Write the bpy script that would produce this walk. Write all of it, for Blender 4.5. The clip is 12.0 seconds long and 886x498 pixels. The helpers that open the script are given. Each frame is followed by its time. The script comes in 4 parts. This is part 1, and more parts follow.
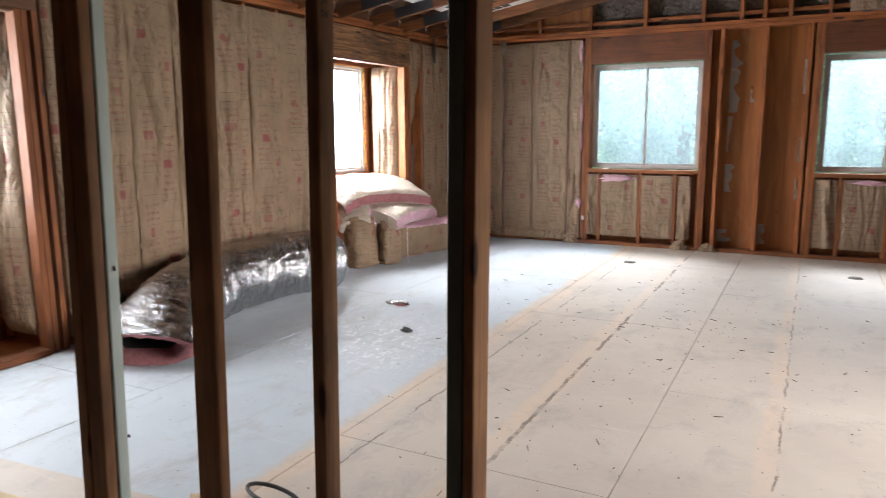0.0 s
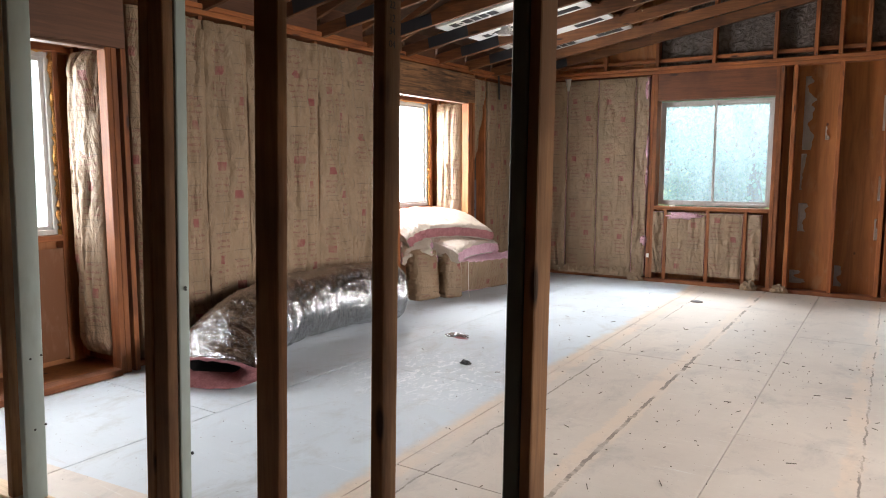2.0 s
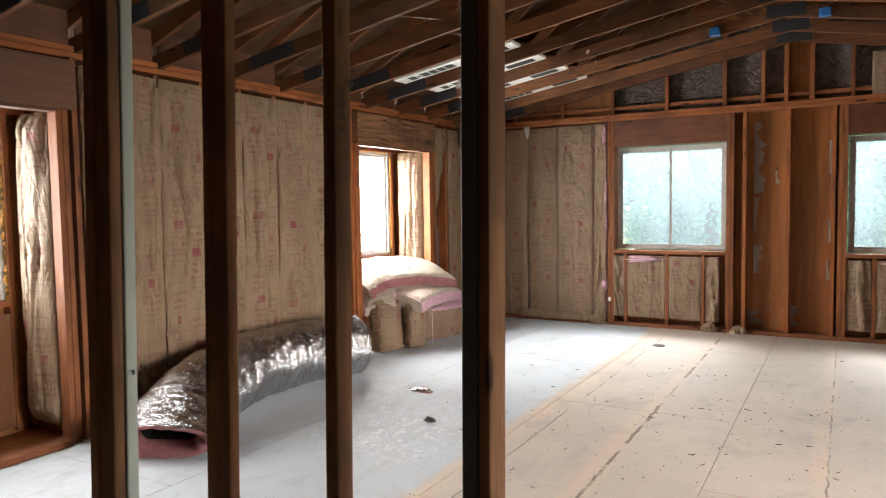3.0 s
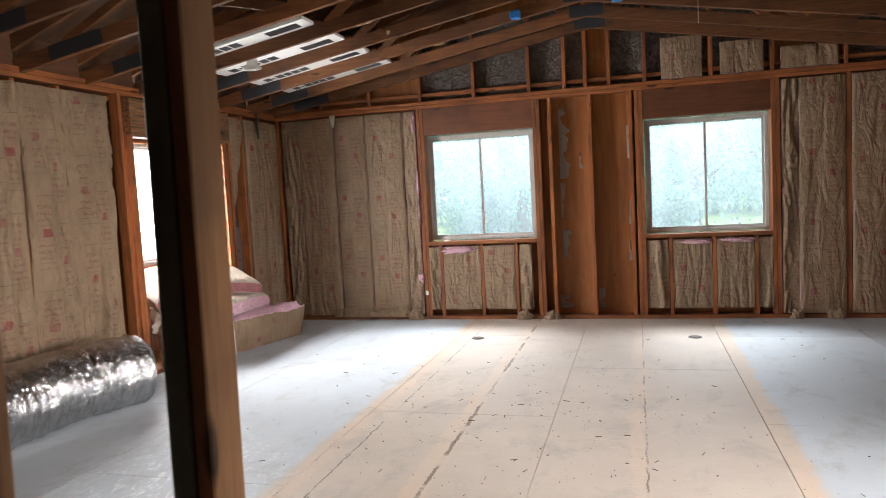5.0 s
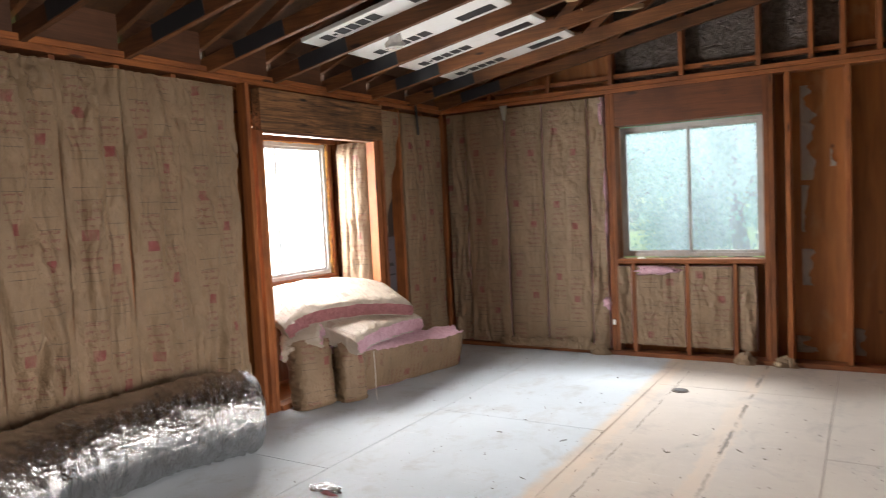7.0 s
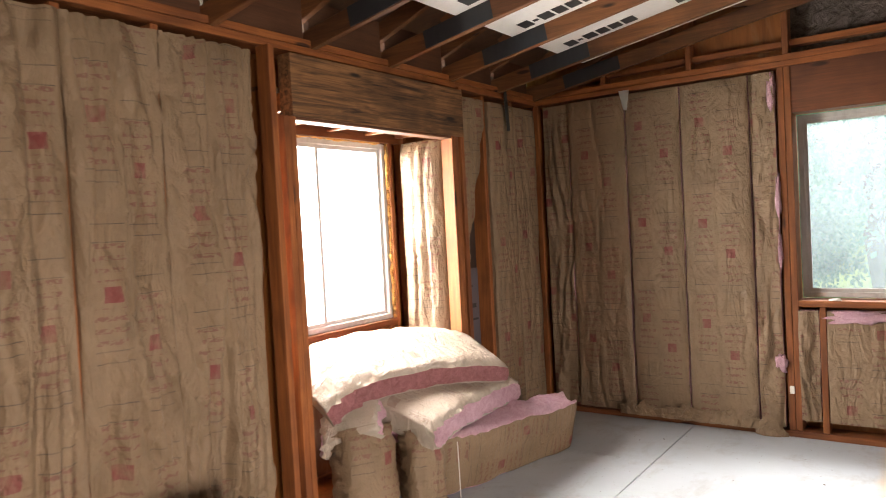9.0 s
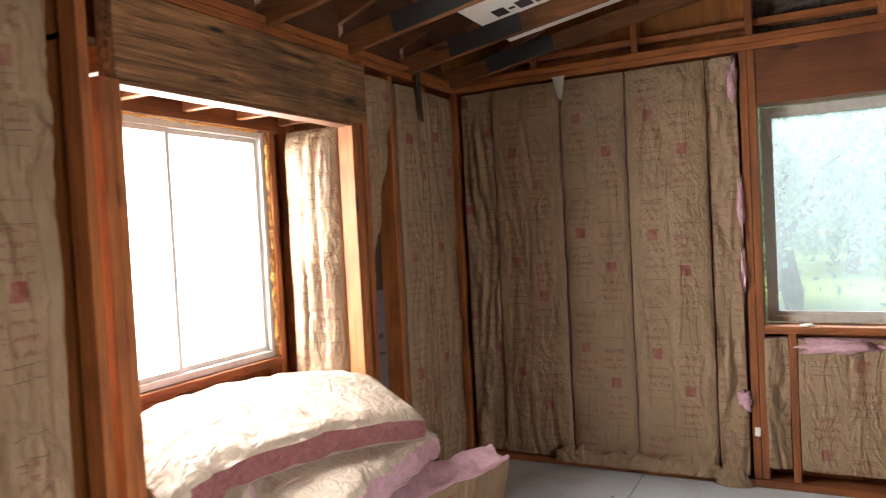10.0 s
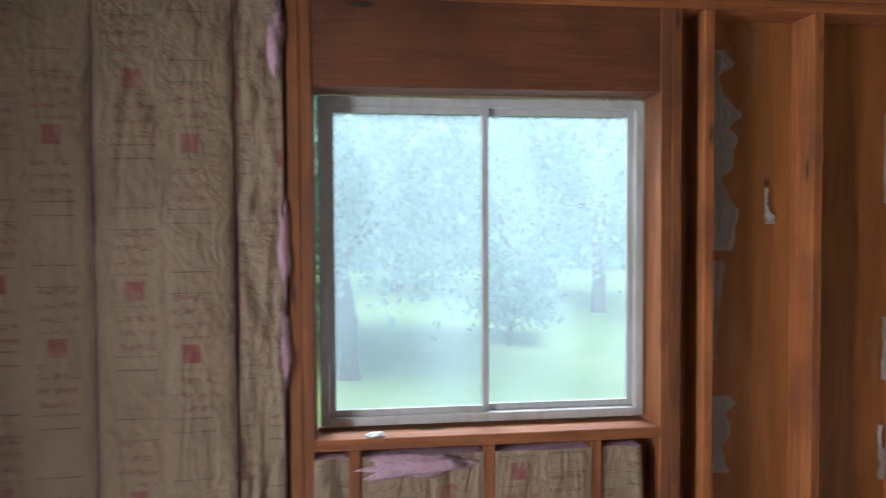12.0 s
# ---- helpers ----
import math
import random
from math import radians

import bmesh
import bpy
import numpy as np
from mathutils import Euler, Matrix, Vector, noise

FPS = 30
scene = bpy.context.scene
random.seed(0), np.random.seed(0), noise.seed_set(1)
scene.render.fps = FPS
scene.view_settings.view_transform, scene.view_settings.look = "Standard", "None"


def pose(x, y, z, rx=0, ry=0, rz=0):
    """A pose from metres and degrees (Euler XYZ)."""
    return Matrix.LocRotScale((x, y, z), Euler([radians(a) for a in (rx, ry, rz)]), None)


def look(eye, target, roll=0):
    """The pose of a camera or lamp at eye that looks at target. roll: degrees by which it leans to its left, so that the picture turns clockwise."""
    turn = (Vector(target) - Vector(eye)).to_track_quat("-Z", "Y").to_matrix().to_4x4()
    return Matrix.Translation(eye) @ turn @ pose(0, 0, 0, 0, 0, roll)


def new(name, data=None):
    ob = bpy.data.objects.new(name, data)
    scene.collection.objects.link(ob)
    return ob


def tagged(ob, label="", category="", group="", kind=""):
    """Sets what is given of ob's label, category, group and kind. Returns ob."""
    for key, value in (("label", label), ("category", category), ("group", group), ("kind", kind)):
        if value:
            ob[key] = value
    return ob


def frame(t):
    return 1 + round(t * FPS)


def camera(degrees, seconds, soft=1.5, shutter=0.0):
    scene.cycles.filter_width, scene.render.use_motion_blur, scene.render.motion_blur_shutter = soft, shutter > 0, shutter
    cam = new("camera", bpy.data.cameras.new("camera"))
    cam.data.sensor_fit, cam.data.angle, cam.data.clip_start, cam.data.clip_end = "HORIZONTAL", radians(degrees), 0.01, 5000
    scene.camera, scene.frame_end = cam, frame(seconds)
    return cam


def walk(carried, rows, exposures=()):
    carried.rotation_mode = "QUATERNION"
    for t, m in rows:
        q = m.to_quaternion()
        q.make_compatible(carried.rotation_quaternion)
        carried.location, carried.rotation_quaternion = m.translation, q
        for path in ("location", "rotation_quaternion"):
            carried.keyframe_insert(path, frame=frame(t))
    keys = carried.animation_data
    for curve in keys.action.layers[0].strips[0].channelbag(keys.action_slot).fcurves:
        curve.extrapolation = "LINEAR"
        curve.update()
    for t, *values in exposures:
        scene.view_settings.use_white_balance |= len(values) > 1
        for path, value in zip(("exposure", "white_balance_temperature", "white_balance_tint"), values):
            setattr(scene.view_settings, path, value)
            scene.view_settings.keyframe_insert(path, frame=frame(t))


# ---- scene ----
cam = camera(64.5, 12.0, soft=1.0, shutter=0.3)
PATH = [
    (0, (-0.223, 0.605, 1.362), (-1.137, 2.351, 1.026), -0.4),
    (0.5, (-0.227, 0.585, 1.328), (-1.292, 2.251, 1.023), 0.4),
    (1, (-0.224, 0.584, 1.334), (-1.306, 2.242, 1.05), 0.6),
    (1.5, (-0.218, 0.598, 1.326), (-1.296, 2.262, 1.07), 0.3),
    (2, (-0.214, 0.595, 1.334), (-1.287, 2.267, 1.102), 0.1),
    (2.5, (-0.21, 0.603, 1.38), (-1.261, 2.295, 1.194), -0.4),
    (3, (-0.202, 0.637, 1.448), (-1.196, 2.368, 1.323), -0.9),
    (3.5, (-0.188, 0.673, 1.511), (-1.082, 2.46, 1.419), -1.6),
    (5.3, (-0.275, 1.369, 1.427), (-0.794, 3.294, 1.258), -3.1),
    (5.5, (-0.272, 1.522, 1.436), (-0.811, 3.441, 1.262), -3.3),
    (6, (-0.381, 1.821, 1.413), (-0.994, 3.716, 1.233), -3.3),
    (6.5, (-0.48, 2.152, 1.42), (-1.241, 3.993, 1.25), -3.1),
    (7, (-0.601, 2.507, 1.473), (-1.639, 4.212, 1.344), -2.8),
    (7.2, (-0.672, 2.624, 1.466), (-1.784, 4.283, 1.354), -2.6),
    (8.8, (-1.664, 3.72, 1.483), (-2.866, 5.317, 1.415), -3.0),
    (9, (-1.779, 3.836, 1.494), (-2.946, 5.459, 1.427), -3.1),
    (9.5, (-2.051, 4.222, 1.509), (-3.133, 5.903, 1.435), -3.4),
    (10, (-2.336, 4.633, 1.515), (-3.261, 6.405, 1.455), -3.0),
    (10.5, (-2.481, 5.063, 1.483), (-3.207, 6.926, 1.47), -2.5),
    (11, (-2.506, 5.453, 1.495), (-3.013, 7.388, 1.519), -1.7),
    (11.5, (-2.424, 5.936, 1.615), (-2.635, 7.924, 1.565), -1.5),
    (12, (-2.412, 6.4, 1.618), (-2.174, 8.385, 1.553), -0.3),
]
walk(cam, [(t, look(eye, target, roll)) for t, eye, target, roll in PATH], exposures=[(0, 0.46, 6300, 10), (2.5, 0.38, 6600, 10), (3.5, 0.46, 7000, 11), (5.5, 0.44, 6500, 11), (6.5, 0.28, 6550, 11), (7, 0.14, 6750, 11), (9, 0.46, 7400, 15), (9.5, 0.48, 7400, 15), (10, 0.38, 7200, 13), (10.5, 0.20, 6600, 10), (11.5, 0.08, 6700, 13), (12, -0.02, 5800, 7)])

# ---- world, sun, window light ----
world = bpy.data.worlds.new("world")
scene.world = world
world.use_nodes = True
wn = world.node_tree.nodes
sky = wn.new("ShaderNodeTexSky")
sky.sky_type = "NISHITA"
sky.sun_disc = False
sky.sun_elevation, sky.sun_rotation = radians(50), radians(174)
sky.dust_density, sky.air_density = 4.0, 1.0
wn["Background"].inputs["Strength"].default_value = 0.15
world.node_tree.links.new(sky.outputs["Color"], wn["Background"].inputs["Color"])

sun = new("sun", bpy.data.lights.new("sun", "SUN"))
sun.data.energy, sun.data.angle, sun.data.color = 5.0, radians(12), (1.0, 0.96, 0.9)
sun.matrix_world = look((1.5, -14, 17), (0, 0, 0))

YF = 8.81            # stud face of the far wall
XL = -4.40           # stud face of the left wall
XR = 3.10            # right wall
YB = -2.6            # back wall behind the partition room
W1 = (-2.566, -1.336)
W2 = (-0.190, 1.031)
SILL, HEAD, PLATE = 0.888, 2.092, 2.39
BAYS = [(1.90, 3.183), (6.23, 7.555)]
XB = -4.86           # glass line of the box bays


DOOR = (2.3, 4.3)    # opening in the right wall, always out of view


def window_light(name, place, aim, w, h, watts, spread=180.0, tone=(0.95, 0.98, 1.0)):
    """The sky's light through an opening; a narrow spread keeps to the light that falls from above."""
    lamp = new(name, bpy.data.lights.new(name, "AREA"))
    lamp.data.shape, lamp.data.size, lamp.data.size_y = "RECTANGLE", w, h
    lamp.data.energy, lamp.data.color, lamp.data.spread = watts, tone, radians(spread)
    lamp.matrix_world = look(place, aim)
    return lamp


for wx in (W1, W2):
    c = (wx[0] + wx[1]) / 2
    window_light("skylight_far", (c, YF + 1.6, 3.3), (c, YF - 1.2, 0.5), 1.5, 1.4, 68, 90, (0.90, 0.95, 1.0))
for by, watts in zip(BAYS, (150, 310)):
    c = (by[0] + by[1]) / 2
    window_light("skylight_bay", (XB - 0.36, c + 0.12, 1.58), (0, c, 0.32), 1.9, 1.55, watts, 140, (1.0, 0.97, 0.965))
c = (DOOR[0] + DOOR[1]) / 2
window_light("skylight_side", (XR + 0.2, c, 1.3), (-4.2, 5.0, -0.5), 1.8, 1.7, 66, 66, (1.0, 0.955, 0.94))


# ---- materials ----
class Nodes:
    def __init__(self, name):
        self.mat = bpy.data.materials.new(name)
        self.mat.use_nodes = True
        self.t = self.mat.node_tree
        self.b = self.t.nodes["Principled BSDF"]
        self.out = self.t.nodes["Material Output"]

    def n(self, kind, **props):
        node = self.t.nodes.new(kind)
        for key, v in props.items():
            if key in node.inputs:
                node.inputs[key].default_value = v
        return node

    def link(self, a, b):
        self.t.links.new(a, b)

    def coords(self, kind="world", scale=(1, 1, 1), rot=(0, 0, 0)):
        if kind == "world":
            src = self.n("ShaderNodeNewGeometry").outputs["Position"]
        else:
            src = self.n("ShaderNodeTexCoord").outputs[kind]
        m = self.n("ShaderNodeMapping")
        m.inputs["Scale"].default_value = scale
        m.inputs["Rotation"].default_value = rot
        self.link(src, m.inputs["Vector"])
        return m.outputs["Vector"]

    def noise(self, vec, scale, detail=4.0, rough=0.55, distort=0.0):
        x = self.n("ShaderNodeTexNoise")
        x.inputs["Scale"].default_value = scale
        x.inputs["Detail"].default_value = detail
        x.inputs["Roughness"].default_value = rough
        x.inputs["Distortion"].default_value = distort
        self.link(vec, x.inputs["Vector"])
        return x.outputs["Fac"]

    def ramp(self, fac, stops):
        r = self.n("ShaderNodeValToRGB")
        e = r.color_ramp.elements
        while len(e) < len(stops):
            e.new(0.5)
        for el, (p, c) in zip(e, stops):
            el.position, el.color = p, (*c, 1) if len(c) == 3 else c
        self.link(fac, r.inputs["Fac"])
        return r.outputs["Color"]

    def math(self, op, a, b=None, c=None):
        m = self.n("ShaderNodeMath")
        m.operation = op
        for i, v in enumerate((a, b, c)):
            if v is None:
                continue
            if isinstance(v, (int, float)):
                m.inputs[i].default_value = v
            else:
                self.link(v, m.inputs[i])
        return m.outputs[0]

    def mix(self, fac, a, b, mode="MIX"):
        m = self.n("ShaderNodeMix")
        m.data_type, m.blend_type = "RGBA", mode
        for i, v in ((0, fac), (6, a), (7, b)):
            if isinstance(v, (int, float)):
                m.inputs[i].default_value = v
            elif isinstance(v, tuple):
                m.inputs[i].default_value = (*v, 1)
            else:
                self.link(v, m.inputs[i])
        return m.outputs[2]

    def bump(self, height, strength=0.3, dist=0.01):
        bn = self.n("ShaderNodeBump")
        bn.inputs["Strength"].default_value = strength
        bn.inputs["Distance"].default_value = dist
        self.link(height, bn.inputs["Height"])
        self.link(bn.outputs["Normal"], self.b.inputs["Normal"])

    def done(self, color=None, rough=0.7, metal=0.0):
        if color is not None:
            if isinstance(color, tuple):
                self.b.inputs["Base Color"].default_value = (*color, 1)
            else:
                self.link(color, self.b.inputs["Base Color"])
        if isinstance(rough, (int, float)):
            self.b.inputs["Roughness"].default_value = rough
        else:
            self.link(rough, self.b.inputs["Roughness"])
        self.b.inputs["Metallic"].default_value = metal
        return self.mat


def wood(name, axis, dark, light, knots=True, rough=0.72, figure=(0.28, 0.72)):
    """Sawn lumber with grain along an axis, knots, and a tone of its own per board."""
    m = Nodes(name)
    s = {"x": (1.2, 22, 22), "y": (22, 1.2, 22), "z": (22, 22, 1.2)}[axis]
    k = {"x": (2.2, 9, 9), "y": (9, 2.2, 9), "z": (9, 9, 2.2)}[axis]
    rnd = m.n("ShaderNodeObjectInfo").outputs["Random"]
    off = m.n("ShaderNodeVectorMath")
    off.operation = "SCALE"
    off.inputs[0].default_value = (37.0, 53.0, 71.0)
    m.link(rnd, off.inputs["Scale"])
    add = m.n("ShaderNodeVectorMath")
    add.operation = "ADD"
    m.link(m.n("ShaderNodeNewGeometry").outputs["Position"], add.inputs[0])
    m.link(off.outputs[0], add.inputs[1])

    def mapped(sc):
        mp = m.n("ShaderNodeMapping")
        mp.inputs["Scale"].default_value = sc
        m.link(add.outputs[0], mp.inputs["Vector"])
        return mp.outputs["Vector"]
    grain = m.noise(mapped(s), 2.2, 6, 0.62, 0.6)
    fine = m.noise(mapped(tuple(v * 3 for v in s)), 3.0, 3, 0.6)
    col = m.ramp(grain, [(figure[0], dark), (figure[1], light)])
    col = m.mix(m.math("MULTIPLY", fine, 0.4), col, tuple(c * 0.45 for c in dark))
    if knots:
        v = m.n("ShaderNodeTexVoronoi")
        v.inputs["Scale"].default_value = 0.9
        m.link(mapped(k), v.inputs["Vector"])
        kn = m.ramp(v.outputs["Distance"], [(0.07, (1, 1, 1)), (0.13, (0, 0, 0))])
        col = m.mix(kn, col, tuple(c * 0.18 for c in dark))
    stain = m.noise(mapped((1.7, 1.7, 1.7)), 1.6, 3)
    col = m.mix(m.ramp(stain, [(0.45, (0, 0, 0)), (0.7, (0.7, 0.7, 0.7))]), col, tuple(c * 0.5 for c in dark))
    hsv = m.n("ShaderNodeHueSaturation")
    m.link(col, hsv.inputs["Color"])
    m.link(m.math("MULTIPLY_ADD", rnd, 0.5, 0.75), hsv.inputs["Value"])
    m.bump(m.math("ADD", grain, fine), 0.25, 0.004)
    return m.done(hsv.outputs["Color"], rough)


FIR_D, FIR_L = (0.17, 0.046, 0.011), (0.40, 0.132, 0.032)
wood_x = wood("fir_along_x", "x", FIR_D, FIR_L)
wood_y = wood("fir_along_y", "y", FIR_D, FIR_L)
wood_z = wood("fir_along_z", "z", FIR_D, FIR_L)
stud_z = wood("partition_fir", "z", (0.22, 0.098, 0.038), (0.42, 0.215, 0.092))
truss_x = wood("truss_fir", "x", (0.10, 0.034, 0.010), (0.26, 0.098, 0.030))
header_y = wood("old_header_fir", "y", (0.032, 0.013, 0.006), (0.31, 0.15, 0.06), figure=(0.33, 0.62))
header_x = wood("dark_header_fir", "x", (0.10, 0.031, 0.012), (0.21, 0.068, 0.024), rough=0.55)
dark_y = wood("dark_header_fir_y", "y", (0.09, 0.035, 0.016), (0.17, 0.07, 0.032), rough=0.6)
pale_x = wood("pale_new_wood", "x", (0.5, 0.36, 0.2), (0.66, 0.5, 0.3))


def ply(name, dark, light, stain, amount):
    m = Nodes(name)
    g = m.noise(m.coords(scale=(9, 9, 0.8)), 1.6, 6, 0.6, 0.8)
    col = m.ramp(g, [(0.3, dark), (0.7, light)])
    v = m.n("ShaderNodeTexVoronoi")
    v.inputs["Scale"].default_value = 3.0
    m.link(m.coords(scale=(1.5, 1.5, 1)), v.inputs["Vector"])
    col = m.mix(m.ramp(v.outputs["Distance"], [(0.05, (1, 1, 1)), (0.085, (0, 0, 0))]), col, (0.07, 0.025, 0.01))
    n2 = m.noise(m.coords(scale=(3.2, 3.2, 1.6)), 1.5, 5, 0.65, 0.5)
    col = m.mix(m.ramp(n2, [(0.58, (0, 0, 0)), (0.66, (amount,) * 3)]), col, stain)
    m.bump(m.math("ADD", g, n2), 0.3, 0.004)
    return m.done(col, 0.6)


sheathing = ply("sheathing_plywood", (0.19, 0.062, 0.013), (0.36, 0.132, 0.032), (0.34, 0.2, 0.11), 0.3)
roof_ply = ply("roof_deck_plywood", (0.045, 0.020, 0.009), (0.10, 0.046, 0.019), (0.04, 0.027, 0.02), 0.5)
siding = ply("outer_siding", (0.3, 0.27, 0.22), (0.42, 0.38, 0.32), (0.3, 0.27, 0.25), 0.2)


def paint(name, col, dirt, rough=0.6):
    m = Nodes(name)
    a = m.noise(m.coords(), 2.0, 5)
    b = m.noise(m.coords(scale=(1, 1, 0.3)), 30, 4)
    c = m.mix(m.ramp(m.math("MULTIPLY", a, b), [(0.22, (0, 0, 0)), (0.5, (0.7, 0.7, 0.7))]), col, dirt)
    m.bump(b, 0.12, 0.003)
    return m.done(c, rough)


green_paint = paint("pale_green_paint", (0.40, 0.47, 0.43), (0.30, 0.33, 0.28))
dark_green = paint("dark_green_board", (0.085, 0.10, 0.085), (0.05, 0.06, 0.05))
alu = paint("aluminium_frame", (0.46, 0.45, 0.43), (0.27, 0.24, 0.2), 0.4)
steel = paint("dull_steel_plate", (0.034, 0.036, 0.042), (0.02, 0.02, 0.024), 0.6)
steel.node_tree.nodes["Principled BSDF"].inputs["Metallic"].default_value = 0.25
black = paint("black_rubber", (0.02, 0.02, 0.02), (0.035, 0.033, 0.03), 0.5)
blue = paint("blue_plastic_box", (0.03, 0.20, 0.55), (0.02, 0.12, 0.35), 0.4)
white = paint("white_paper", (0.75, 0.74, 0.7), (0.5, 0.47, 0.42))
felt = paint("black_printed_felt", (0.028, 0.016, 0.012), (0.05, 0.026, 0.02))
wrap = paint("grey_house_wrap", (0.11, 0.10, 0.115), (0.06, 0.05, 0.055))
ink = paint("black_ink", (0.02, 0.02, 0.022), (0.03, 0.03, 0.03))
foam = paint("white_foam_board", (0.8, 0.8, 0.78), (0.66, 0.65, 0.62))
clear = paint("clear_plastic_film", (0.6, 0.58, 0.55), (0.5, 0.44, 0.38), 0.2)
clear.node_tree.nodes["Principled BSDF"].inputs["Alpha"].default_value = 0.58
debris_m = paint("dark_debris", (0.07, 0.05, 0.035), (0.2, 0.14, 0.09))


def kraft_material(name="kraft_paper", dark=(0.20, 0.132, 0.076), light=(0.30, 0.205, 0.124), print_strength=1.0):
    """Kraft facing: fibrous tan paper, staggered red squares and faint print lines."""
    m = Nodes(name)
    uv = m.n("ShaderNodeTexCoord").outputs["UV"]
    sep = m.n("ShaderNodeSeparateXYZ")
    m.link(uv, sep.inputs[0])
    u, v = sep.outputs[0], sep.outputs[1]
    rnd = m.n("ShaderNodeObjectInfo").outputs["Random"]
    vo = m.math("MULTIPLY_ADD", rnd, 0.69, v)
    fib = m.noise(m.coords(), 55, 5, 0.7)
    blot = m.noise(m.coords(), 4.5, 5, 0.6)
    col = m.ramp(blot, [(0.25, dark), (0.75, light)])
    col = m.mix(m.math("MULTIPLY", fib, 0.35), col, tuple(c * 0.62 for c in dark))
    total = None
    lines = None
    rules = None
    for c, shift in ((0.11, 0.0), (0.285, 0.21)):
        du = m.math("ABSOLUTE", m.math("SUBTRACT", u, c))
        vm = m.math("MODULO", m.math("ADD", vo, 5.0 + shift), 0.69)
        dv = m.math("ABSOLUTE", m.math("SUBTRACT", vm, 0.33))
        sq = m.math("MULTIPLY", m.math("LESS_THAN", du, 0.029), m.math("LESS_THAN", dv, 0.031))
        total = sq if total is None else m.math("MAXIMUM", total, sq)
        row = m.math("LESS_THAN", m.math("MODULO", vm, 0.046), 0.019)
        brk = m.math("GREATER_THAN", m.noise(m.coords("UV", (26, 30, 1)), 2.0, 2), 0.5)
        ln = m.math("MULTIPLY", m.math("MULTIPLY", row, brk), m.math("LESS_THAN", du, 0.062))
        ln = m.math("MULTIPLY", ln, m.math("GREATER_THAN", dv, 0.05))
        ln = m.math("MULTIPLY", ln, m.math("LESS_THAN", dv, 0.22))
        for at in (0.07, 0.115, 0.53, 0.6):
            rl = m.math("LESS_THAN", m.math("ABSOLUTE", m.math("SUBTRACT", vm, at)), 0.0022)
            rl = m.math("MULTIPLY", rl, m.math("LESS_THAN", du, 0.068))
            rules = rl if rules is None else m.math("MAXIMUM", rules, rl)
        lines = ln if lines is None else m.math("MAXIMUM", lines, ln)
    worn = m.ramp(m.noise(m.coords(), 14, 4), [(0.32, (0.25,) * 3), (0.62, (1, 1, 1))])
    col = m.mix(m.math("MULTIPLY", m.math("MULTIPLY", total, 0.95 * print_strength), worn), col, (0.19, 0.036, 0.034))
    col = m.mix(m.math("MULTIPLY", lines, 0.68 * print_strength), col, (0.17, 0.06, 0.042))
    col = m.mix(m.math("MULTIPLY", m.math("MULTIPLY", rules, 0.75 * print_strength), worn), col, (0.06, 0.042, 0.03))
    crease = m.math("ABSOLUTE", m.math("SUBTRACT", m.noise(m.coords(scale=(2.4, 2.4, 0.8)), 3.4, 4, 0.6, 0.8), 0.5))
    crease = m.math("MINIMUM", m.math("MULTIPLY", crease, 7.0), 1.0)
    soft = m.noise(m.coords(), 11, 5, 0.6, 0.5)
    m.bump(m.math("ADD", m.math("ADD", m.math("MULTIPLY", crease, 0.45), soft), m.math("MULTIPLY", fib, 0.2)), 0.65, 0.026)
    return m.done(col, 0.62)


kraft = kraft_material()
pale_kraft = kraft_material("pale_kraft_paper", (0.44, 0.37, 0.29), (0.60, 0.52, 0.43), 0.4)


def fibre(name, a, b):
    m = Nodes(name)
    n1 = m.noise(m.coords(), 26, 6, 0.75, 1.0)
    n2 = m.noise(m.coords(), 120, 4, 0.7)
    col = m.ramp(n1, [(0.25, a), (0.75, b)])
    m.bump(m.math("ADD", n1, n2), 0.9, 0.02)
    return m.done(col, 0.95)


pink = fibre("pink_glass_wool", (0.60, 0.30, 0.38), (0.86, 0.60, 0.68))
# dusty lining of the duct, also the shaded edge of the top loose batt
lining_shade_wool = fibre("dusty_lining_shaded_wool", (0.26, 0.085, 0.085), (0.56, 0.25, 0.26))


def foil_material():
    m = Nodes("silver_foil")
    sc = m.n("ShaderNodeTexVoronoi")
    sc.feature = "DISTANCE_TO_EDGE"
    sc.inputs["Scale"].default_value = 27
    m.link(m.coords(), sc.inputs["Vector"])
    n1 = m.noise(m.coords(scale=(0.75, 2.6, 0.75), rot=(0.2, 0, 0.35)), 17, 5, 0.68, 1.6)
    n2 = m.noise(m.coords(), 8, 4, 0.6, 0.8)
    h = m.math("ADD", m.math("MULTIPLY", sc.outputs["Distance"], 1.0), m.math("ADD", n1, m.math("MULTIPLY", n2, 0.6)))
    m.bump(h, 0.6, 0.014)
    col = m.ramp(n2, [(0.3, (0.42, 0.41, 0.40)), (0.7, (0.66, 0.66, 0.67))])
    return m.done(col, 0.19, 1.0)


foil = foil_material()


def plastic_material():
    m = Nodes("clear_poly_sheet")
    n1 = m.noise(m.coords(), 12, 6, 0.7, 1.5)
    m.bump(n1, 1.0, 0.03)
    m.done(m.ramp(n1, [(0.3, (0.045, 0.03, 0.022)), (0.75, (0.17, 0.145, 0.13))]), 0.25)
    return m.mat


poly = plastic_material()
sealant = fibre("orange_foam_sealant", (0.42, 0.17, 0.035), (0.66, 0.34, 0.09))
bay_poly = paint("brown_plastic_sheet", (0.16, 0.07, 0.035), (0.28, 0.17, 0.11), 0.22)


